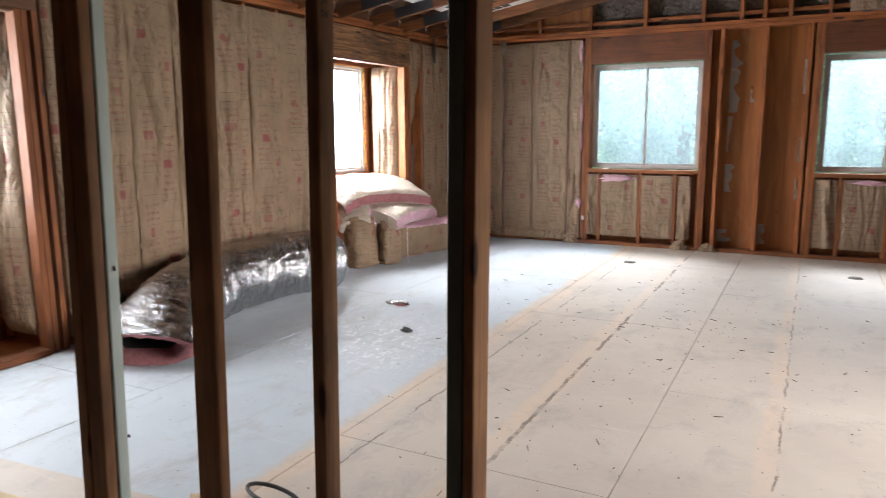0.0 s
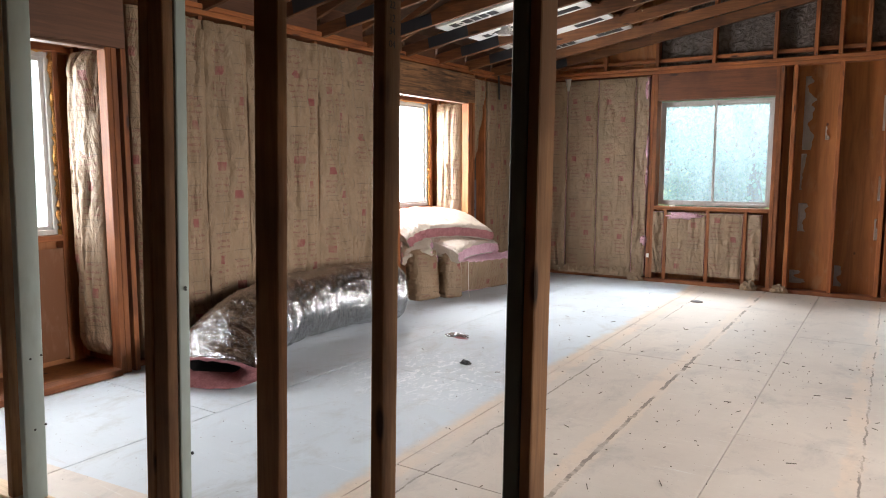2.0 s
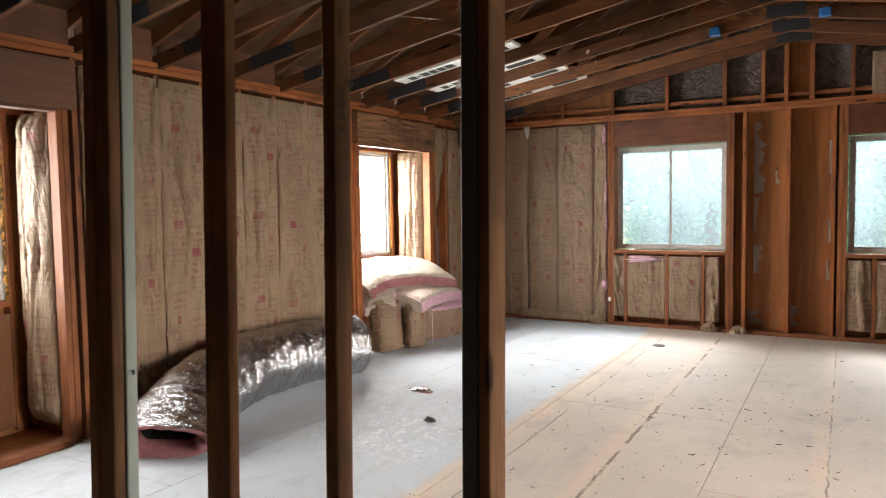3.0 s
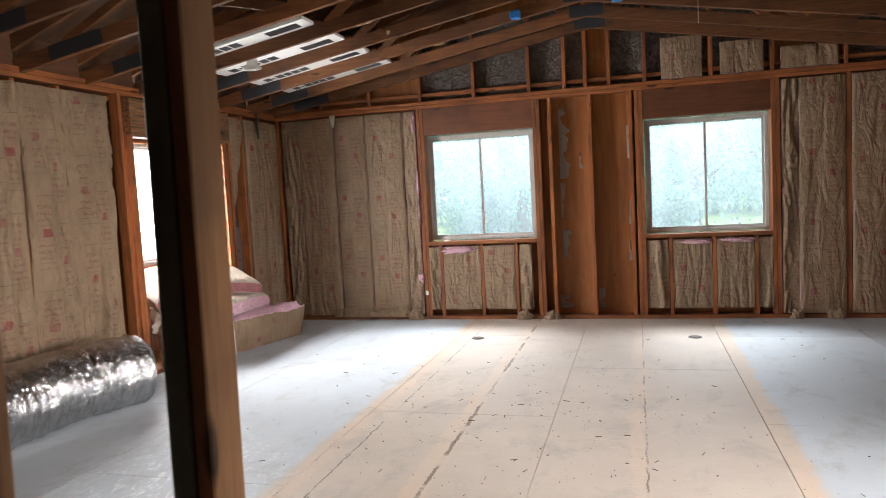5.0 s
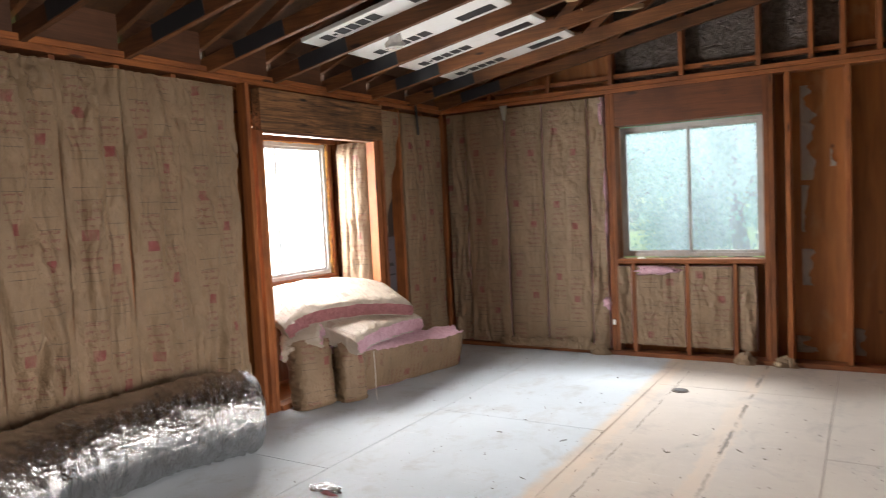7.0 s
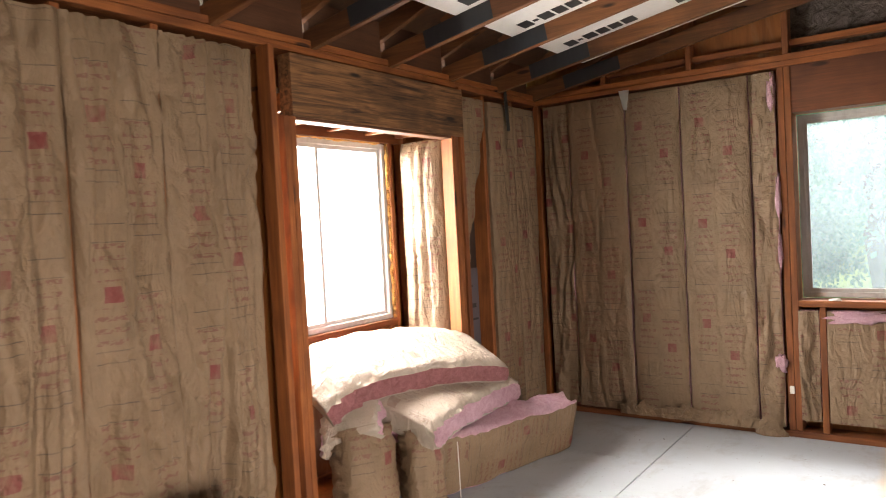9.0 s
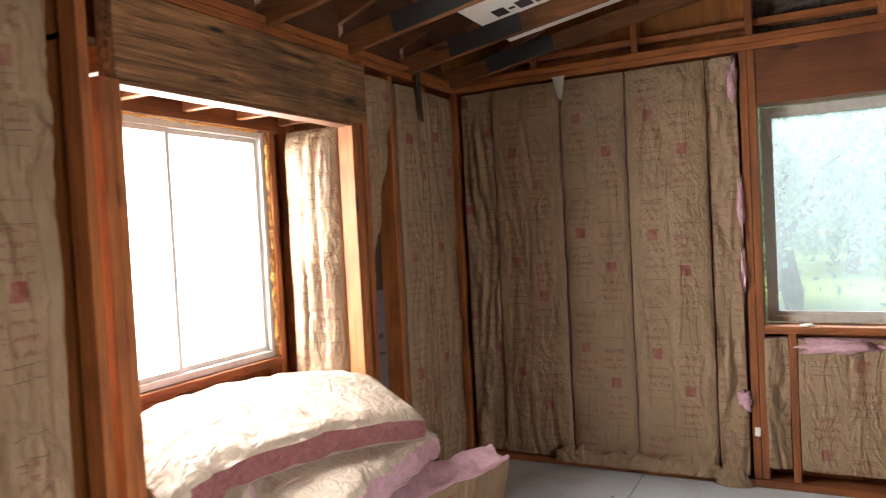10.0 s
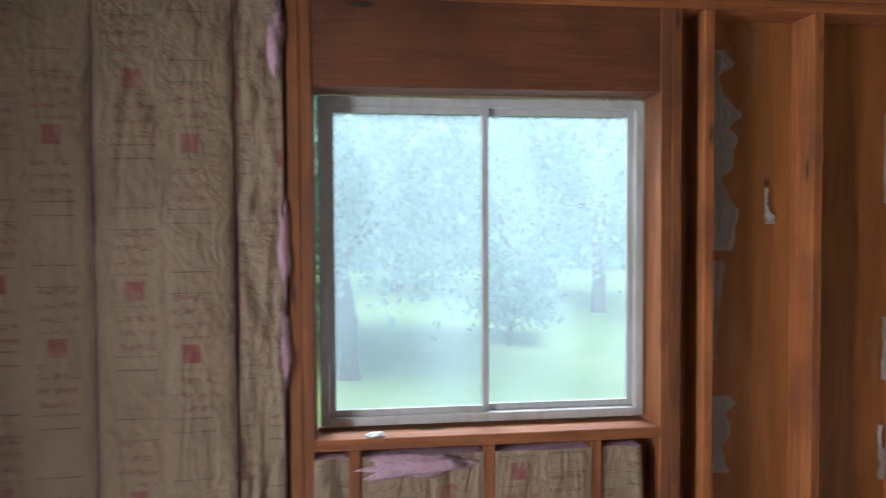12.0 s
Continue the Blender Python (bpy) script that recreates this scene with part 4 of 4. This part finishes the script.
# ---- pile of loose batts ----
def slab(label, spine, width, thick, seed, crush=0.0, tilt=0.0, side=0.955, wob=0.01, cap=1, pinkup=2.0, square=(0.26, 0.34), wool=None, shear=0.0, paper=None):
    """A loose batt: kraft above and below, pink wool along the sides; spine points run along its length."""
    pts = [Vector(p) for p in spine]
    n, seg = 44, 36
    bm = bmesh.new()
    uvl = bm.loops.layers.uv.new("UVMap")
    rings, dist, last = [], 0.0, None
    for i in range(n + 1):
        f = i / n * (len(pts) - 1)
        k = min(int(f), len(pts) - 2)
        fr = f - k
        p0, p1, p2, p3 = pts[max(k - 1, 0)], pts[k], pts[k + 1], pts[min(k + 2, len(pts) - 1)]
        c = 0.5 * (2 * p1 + (p2 - p0) * fr + (2 * p0 - 5 * p1 + 4 * p2 - p3) * fr ** 2 + (3 * p1 - p0 - 3 * p2 + p3) * fr ** 3)
        d = ((p2 - p0) * (1 - fr) + (p3 - p1) * fr).normalized()
        s = d.cross(Vector((0, 0, 1)))
        s = s.normalized() if s.length > 0.05 else Vector((1, 0, 0))
        s = (Matrix.Rotation(radians(tilt), 3, d) @ s).normalized()
        up = s.cross(d)
        dist += (c - last).length if last else 0
        last = c
        e = min(1.0, 0.82 + 0.18 * min(i, n - i) / 4)
        ring = []
        for q in range(seg):
            a = 2 * math.pi * q / seg
            ca, sa = math.cos(a), math.sin(a)
            sx = math.copysign(abs(ca) ** square[0], ca)
            sy = math.copysign(abs(sa) ** square[1], sa)
            nz1 = noise.noise(Vector((i * 0.23 + seed, sx * 1.3, sy)))
            nz2 = noise.noise(Vector((i * 0.8, sx * 5 + seed, sy * 3)))
            pinky = abs(sx) > 0.97
            r = 1 + (0.05 * nz1 + 0.03 * nz2) * (1 + crush)
            p = c + s * (sx * width / 2 * r) + up * (sy * thick / 2 * e * r)
            if pinky:
                p += s * (0.035 * noise.noise(Vector((i * 0.45, q * 0.35, seed))) + 0.022 * noise.noise(Vector((i * 1.4, q * 1.1, seed))))
            p += Vector((0, 0, wob * nz2 - shear * sx * width / 2))
            p.z = max(p.z, 0.004)
            ring.append((bm.verts.new(p), sx, dist))
        rings.append(ring)
    for r0, r1 in zip(rings, rings[1:]):
        for q in range(seg):
            q2 = (q + 1) % seg
            f = bm.faces.new((r0[q][0], r0[q2][0], r1[q2][0], r1[q][0]))
            f.smooth = True
            f.material_index = 1 if abs(r0[q][1]) > side and abs(r0[q2][1]) > side and math.sin(2 * math.pi * (q + 0.5) / seg) < pinkup else 0
            for l, (v, sx, ds) in zip(f.loops, (r0[q], r0[q2], r1[q2], r1[q])):
                l[uvl].uv = (0.2 + sx * 0.19, ds)
    for r in (rings[0], rings[-1]):
        f = bm.faces.new([v[0] for v in r])
        f.material_index = cap
    t = thing("loose_batt", tuple(pts[0]), label, "insulation", "pile of loose batts under the window")
    split(t, bm, (("paper_facing", paper or kraft, ""), ("wool", wool or pink, "pink glass wool")))
    return t


ROUND = (0.6, 0.7)
slab("bent kraft-faced batt standing on the floor", [(-4.18, 6.42, 0.0), (-4.20, 6.43, 0.2), (-4.26, 6.47, 0.48)], 0.32, 0.24, 1.0, 1.0, tilt=18, side=2, cap=0, square=ROUND)
slab("folded kraft-faced batt standing on the floor", [(-4.02, 6.67, 0.0), (-4.03, 6.68, 0.2), (-4.05, 6.71, 0.44)], 0.22, 0.20, 2.0, 1.0, tilt=25, side=2, cap=0, square=ROUND)
slab("kraft-faced batt bent on its edge on the floor", [(-4.32, 6.83, 0.20), (-4.14, 6.87, 0.20), (-4.03, 7.12, 0.195), (-3.98, 7.50, 0.18), (-3.86, 7.98, 0.165)], 0.37, 0.22, 3.0, 1.1, tilt=103, side=0.86, cap=0, square=(0.3, 0.45))
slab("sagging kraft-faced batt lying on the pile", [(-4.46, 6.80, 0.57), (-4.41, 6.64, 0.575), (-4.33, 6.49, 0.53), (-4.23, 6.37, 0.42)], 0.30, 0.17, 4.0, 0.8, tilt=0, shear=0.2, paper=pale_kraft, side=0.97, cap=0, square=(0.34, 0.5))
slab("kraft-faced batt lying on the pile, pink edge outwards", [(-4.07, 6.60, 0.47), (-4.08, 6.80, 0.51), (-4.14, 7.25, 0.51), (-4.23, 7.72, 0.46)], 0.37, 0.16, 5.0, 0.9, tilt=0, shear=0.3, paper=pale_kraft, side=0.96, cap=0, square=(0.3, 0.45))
# the top batt's wool is coloured duller than the rest for its shade
slab("kraft-faced batt draped on top of the pile", [(-4.45, 6.30, 0.665), (-4.43, 6.41, 0.72), (-4.39, 6.60, 0.755), (-4.31, 6.95, 0.75), (-4.23, 7.28, 0.715), (-4.18, 7.55, 0.655)], 0.40, 0.14, 6.0, 0.35, tilt=0, shear=0.48, paper=pale_kraft, side=0.965, cap=0, pinkup=0.75, square=(0.3, 0.42), wool=lining_shade_wool)
tagged(part("string", tube([(-3.885, 6.80, 0.36), (-3.875, 6.79, 0.2), (-3.86, 6.77, 0.05), (-3.83, 6.74, 0.003)], 0.0025, 6), white), "thin pale string hanging from the pile to the floor", "string")


# ---- foam sheet on the trusses ----
def foam_sheet():
    t = thing("foam_board", (-3.3, 7.42, 2.8), "white foam insulation board with black print lying on trusses", "foam board")
    zc = lambda x: RZ - SL * abs(x - RX) + 0.105
    a, b = (-3.9, 7.42, zc(-3.9) + 0.016), (-2.70, 7.42, zc(-2.70) + 0.016)
    part("board", beam(a, b, 2.44, 0.03), foam, t)
    for k in range(4):
        y = 6.30 + 0.61 * k
        x = -3.78
        for w, h in ((0.07, 0.105), (0.03, 0.03), (0.075, 0.105), (0.065, 0.105), (0.07, 0.1), (0.08, 0.105)):
            part("print_mark", beam((x, y, zc(x) - 0.001), (x + w, y, zc(x + w) - 0.001), h, 0.002, bevel=0), ink, t)
            x += w + 0.016
        part("print_bar", beam((-3.06, y, zc(-3.06) - 0.001), (-2.78, y, zc(-2.78) - 0.001), 0.11, 0.002, bevel=0), ink, t)


foam_sheet()


# ---- small things ----
ob = part("strap", beam((XL + 0.05, 8.28, 2.45), (XL + 0.055, 8.30, 2.15), 0.045, 0.004, up=(1, 0, 0)), black)
tagged(ob, "black strap hanging from the top plate", "strap")
bm = bmesh.new()
vs = [bm.verts.new(p) for p in ((-3.70, YF - 0.012, 2.40), (-3.62, YF - 0.012, 2.40), (-3.635, YF - 0.035, 2.25), (-3.66, YF - 0.034, 2.26))]
f = bm.faces.new(vs)
bmesh.ops.solidify(bm, geom=[f], thickness=0.002)
tagged(part("paper_scrap", bm, white), "torn white paper scrap stapled under the top plate", "paper")
part("felt_panel", box(X0 + 0.004, X0 + 0.012, 7.71, 8.06, 0.1, 2.3, 0), felt, wall_left, "black printed building felt")
part("house_wrap", box(X0 + 0.014, X0 + 0.017, 7.71, 8.06, 0.1, 1.18, 0), wrap, wall_left, "grey printed house wrap at the foot of the cavity")
for y0, y1, z0, z1 in ((7.76, 7.86, 0.88, 0.90), (7.88, 8.02, 0.90, 0.93), (7.74, 7.82, 0.74, 0.77), (7.85, 7.93, 0.80, 0.83), (7.94, 8.04, 0.81, 0.825), (7.78, 7.99, 1.05, 1.06), (7.78, 7.93, 0.55, 0.57)):
    part("wrap_print", box(X0 + 0.018, X0 + 0.019, y0, y1, z0, z1, 0), ink, wall_left, "dark printed mark")
part("outlet_clip", box(-2.635, -2.605, YF - 0.012, YF, 0.28, 0.33), white, wall_far, "small white clip")


def floor_hole(x, y):
    t = thing("floor_hole_cover", (x, y, 0), "round rusty cover over a hole in the floor", "hole cover", "floor hole covers")
    bm = bmesh.new()
    bmesh.ops.create_cone(bm, cap_ends=True, segments=28, radius1=0.062, radius2=0.058, depth=0.006, matrix=Matrix.Translation((x, y, 0.003)))
    part("rim", bm, debris_m, t)
    bm = bmesh.new()
    bmesh.ops.create_cone(bm, cap_ends=True, segments=24, radius1=0.042, radius2=0.04, depth=0.004, matrix=Matrix.Translation((x, y, 0.0078)))
    part("disc", bm, black, t)


floor_hole(-1.81, 7.78)
floor_hole(0.203, 7.87)


def crumpled(name, c, r, flat, seed, material, label, category):
    bm = bmesh.new()
    bmesh.ops.create_icosphere(bm, subdivisions=3, radius=1)
    for v in bm.verts:
        n = 1 + 0.55 * noise.noise(v.co * 1.7 + Vector((seed, 0, 0))) + 0.3 * noise.noise(v.co * 5 + Vector((seed, 1, 0)))
        v.co = Vector((v.co.x * r[0] * n, v.co.y * r[1] * n, max(-0.25, v.co.z * n) * flat))
    zmin = min(v.co.z for v in bm.verts)
    for v in bm.verts:
        v.co += Vector(c) - Vector((0, 0, zmin))
    return tagged(part(name, bm, material), label, category)


crumpled("foil_scrap", (-3.06, 5.24, 0.001), (0.095, 0.045), 0.02, 2, foil, "crumpled scrap of silver foil on the floor", "scrap")
crumpled("wool_scrap", (-3.0, 5.195, 0.001), (0.05, 0.012), 0.012, 9, lining_shade_wool, "scrap of pink glass wool by the foil", "scrap")
crumpled("dark_scrap", (-2.604, 4.606, 0.001), (0.035, 0.02), 0.022, 5, black, "small black crumpled scrap on the floor", "scrap")
crumpled("plastic_wrap", (-2.80, 1.74, 0.001), (0.15, 0.07), 0.035, 15, foil, "crumpled silvery plastic wrap on the floor by the partition", "plastic wrap")
crumpled("yellow_scrap", (-2.075, 2.29, 0.001), (0.07, 0.05), 0.05, 7, pale_x, "yellowish broken wood offcut on the floor", "offcut")
loop = [(-1.875 + 0.12 * math.cos(a), 2.42 + 0.05 * math.sin(a), 0.012 + 0.05 * max(0, math.sin(a * 0.5))) for a in [k * 2 * math.pi / 28 for k in range(26)]]
tagged(part("cable", tube(loop, 0.008, 8), black, smooth=True), "loop of black cable lying on the floor", "cable")


def debris():
    rnd = random.Random(21)
    bm = bmesh.new()
    for k in range(420):
        x = rnd.gauss(-1.15, 0.65) if k % 3 else rnd.uniform(-3.6, 2.6)
        y = rnd.gauss(5.3, 1.2) if k % 3 else rnd.uniform(2.5, 8.6)
        l, w = rnd.choice(((0.006, 0.005), (0.008, 0.006), (0.011, 0.005), (0.012, 0.008), (0.02, 0.005), (0.05, 0.004))), rnd.uniform(0.5, 1.2)
        m = pose(x, y, 0.0035, rnd.uniform(-8, 8), rnd.uniform(-8, 8), rnd.uniform(0, 360))
        add_box(bm, (l[0] * w * 0.8, l[1] * w * 0.75, 0.004), m, 0.001)
    tagged(part("floor_debris", bm, debris_m), "scattered wood chips and dirt on the floor", "debris", kind="stuff")


debris()

for x, y in ((-1.275, 7.64), (-0.385, 7.64)):
    z = RZ - SL * abs(x - RX) + 0.035
    t = thing("junction_box", (x, y, z), "blue plastic electrical box nailed to a truss", "junction box", "blue boxes")
    part("body", box(x - 0.045, x + 0.045, y - 0.09, y - 0.022, z - 0.035, z + 0.035, 0.006), blue, t)
    part("tab", box(x - 0.02, x + 0.02, y - 0.026, y - 0.0195, z + 0.03, z + 0.055, 0.002), blue, t)
tagged(part("string", tube([(0.222, 7.0, 2.95), (0.223, 7.0, 2.8), (0.222, 7.0, 2.63)], 0.002, 6), white), "thin white string hanging from a truss", "string")


def nails(x, y0, y1, zs, seed):
    rnd = random.Random(seed)
    for z in zs:
        for y in (y0 + 0.018, y1 - 0.02):
            bm = bmesh.new()
            bmesh.ops.create_cone(bm, cap_ends=True, segments=8, radius1=0.0045, radius2=0.004, depth=0.003, matrix=Matrix.Translation((x + 0.0015, y, z + rnd.uniform(-0.015, 0.015))) @ Matrix.Rotation(radians(90), 4, "Y"))
            part("nail_head", bm, black, part_wall)


nails(-2.900, face(-2.919), face(-2.919) + 0.078, (0.35, 0.62, 1.22), 3)
nails(-2.121, face(-2.145) + 0.043, face(-2.145) + 0.082, (0.4, 0.95, 1.62), 4)
for k, word in enumerate(("22", "12", "34", "04", "103")):
    cu = bpy.data.curves.new("pencil_mark", "FONT")
    cu.body, cu.size, cu.extrude = word, 0.026, 0.0003
    cu.materials.append(ink)
    ob = new("pencil_mark", cu)
    y, z = ((face(-1.34) + 0.014, 1.73 - 0.032 * k) if k < 4 else (face(-1.34) + 0.036, 1.755))
    ob.matrix_basis = Matrix.Translation((-1.3200 + 0.021 * (z - 1.1), y, z)) @ Euler((radians(90), 0, radians(90))).to_matrix().to_4x4()
    ob.parent = part_wall
    ob.matrix_parent_inverse = Matrix.Translation(-part_wall.location)
    ob["label"] = "handwritten black number"


def remnant(x, z, w, h, seed):
    """A torn bit of clear plastic stuck to the sheathing beside a stud."""
    bm = bmesh.new()
    n, grid = 18, []
    for j in range(n + 1):
        row = []
        for i in range(n + 1):
            u, v = i / n, j / n
            edge = max(0.06, 0.45 + 0.55 * noise.noise(Vector((v * 2.6, seed, 0))) + 0.18 * noise.noise(Vector((v * 8, seed, 4))))
            d = 0.006 + 0.02 * abs(noise.noise(Vector((u * 4, v * 5, seed))))
            row.append(bm.verts.new((x + u * w * edge, ys0 - d, z + v * h)))
        grid.append(row)
    for j in range(n):
        for i in range(n):
            bm.faces.new((grid[j][i], grid[j][i + 1], grid[j + 1][i + 1], grid[j + 1][i]))
    bmesh.ops.solidify(bm, geom=bm.faces[:], thickness=0.001)
    part("plastic_remnant", bm, clear, wall_far, "torn remnant of clear plastic sheet", smooth=True)


for k, (x, z, w, h) in enumerate(((-1.07, 1.98, 0.14, 0.3), (-1.07, 1.52, 0.20, 0.46), (-1.07, 1.1, 0.09, 0.38), (-1.07, 0.66, 0.15, 0.3), (-0.86, 1.62, 0.06, 0.14), (-0.36, 1.0, 0.06, 0.25), (-0.37, 0.6, 0.08, 0.22),
                                  (-0.70, 0.1, 0.14, 0.22), (-1.12, 0.1, 0.2, 0.14), (-0.36, 1.7, 0.06, 0.35))):
    remnant(x, z, w, h, k * 3.1)


def wool_tuft(x, z, w, h, seed, wall="far"):
    bm = bmesh.new()
    bmesh.ops.create_icosphere(bm, subdivisions=3, radius=1)
    for v in bm.verts:
        n = 1 + 0.75 * noise.noise(v.co * 2 + Vector((seed, 0, 0))) + 0.6 * noise.noise(v.co * 6 + Vector((seed, 3, 0)))
        v.co = Vector((x + v.co.x * w * n, YF - 0.006 + v.co.y * 0.018 * n, z + v.co.z * h * n))
    tagged(part("wool_tuft", bm, pink, smooth=True), "tuft of pink glass wool bulging from a batt", "insulation", "tufts of wool")


for k, (x, z, w, h) in enumerate(((-2.68, 2.25, 0.025, 0.10), (-2.66, 1.55, 0.014, 0.13), (-2.66, 1.2, 0.012, 0.1), (-2.68, 0.48, 0.03, 0.05), (-2.2, 0.79, 0.17, 0.038),
                                  (0.3, 0.80, 0.16, 0.022), (0.72, 0.81, 0.15, 0.022))):
    wool_tuft(x, z, w, h, k * 2.3)


for x, y, a in ((-2.47, 6.74, 35), (-2.38, 7.34, 20), (-2.30, 7.95, -25)):
    z = RZ - SL * abs(x - RX) + 0.105
    m = Matrix.Translation((x, y, z + 0.02)) @ Euler((0, -math.atan(SL), radians(90 + a))).to_matrix().to_4x4()
    bm = bmesh.new()
    add_box(bm, (0.7, 0.085, 0.036), m, 0.003)
    tagged(part("wood_offcut", bm, pale_x), "pale short board lying across the truss chords", "offcut", "offcuts on the trusses")
crumpled("plastic_scrap", (-3.30, 6.45, 2.53), (0.07, 0.035), 0.06, 12, clear, "crumpled clear plastic caught on a truss", "plastic scrap")
for k in range(16):
    rnd = random.Random(60 + k)
    x = (-3.7 + 0.1 * k) if k < 9 else rnd.choice((-2.75, -2.72, -1.5, -1.2, -0.6, 1.24, 1.6))
    crumpled("paper_scrap", (x, YF - 0.045, 0.04 if k < 9 else 0.001), (0.06 + 0.04 * rnd.random(), 0.028), 0.05 + 0.04 * rnd.random(), k, kraft, "ragged crumpled scrap of kraft paper by the bottom plate", "paper scrap")
crumpled("sill_scrap", (-2.36, YF + 0.02, SILL + 0.001), (0.03, 0.015), 0.012, 33, white, "small white scrap lying on the window sill", "scrap")

for a0, a1 in ((0.0, 0.40), (0.57, 0.97), (1.13, 1.63)):
    batt("far", a0, a1, TOP + 0.005, RZ - SL * abs((a0 + a1) / 2 - RX) - 0.02, a0 * 5 + 2, 0.01, 0.006, "kraft-faced batt between the gable studs")
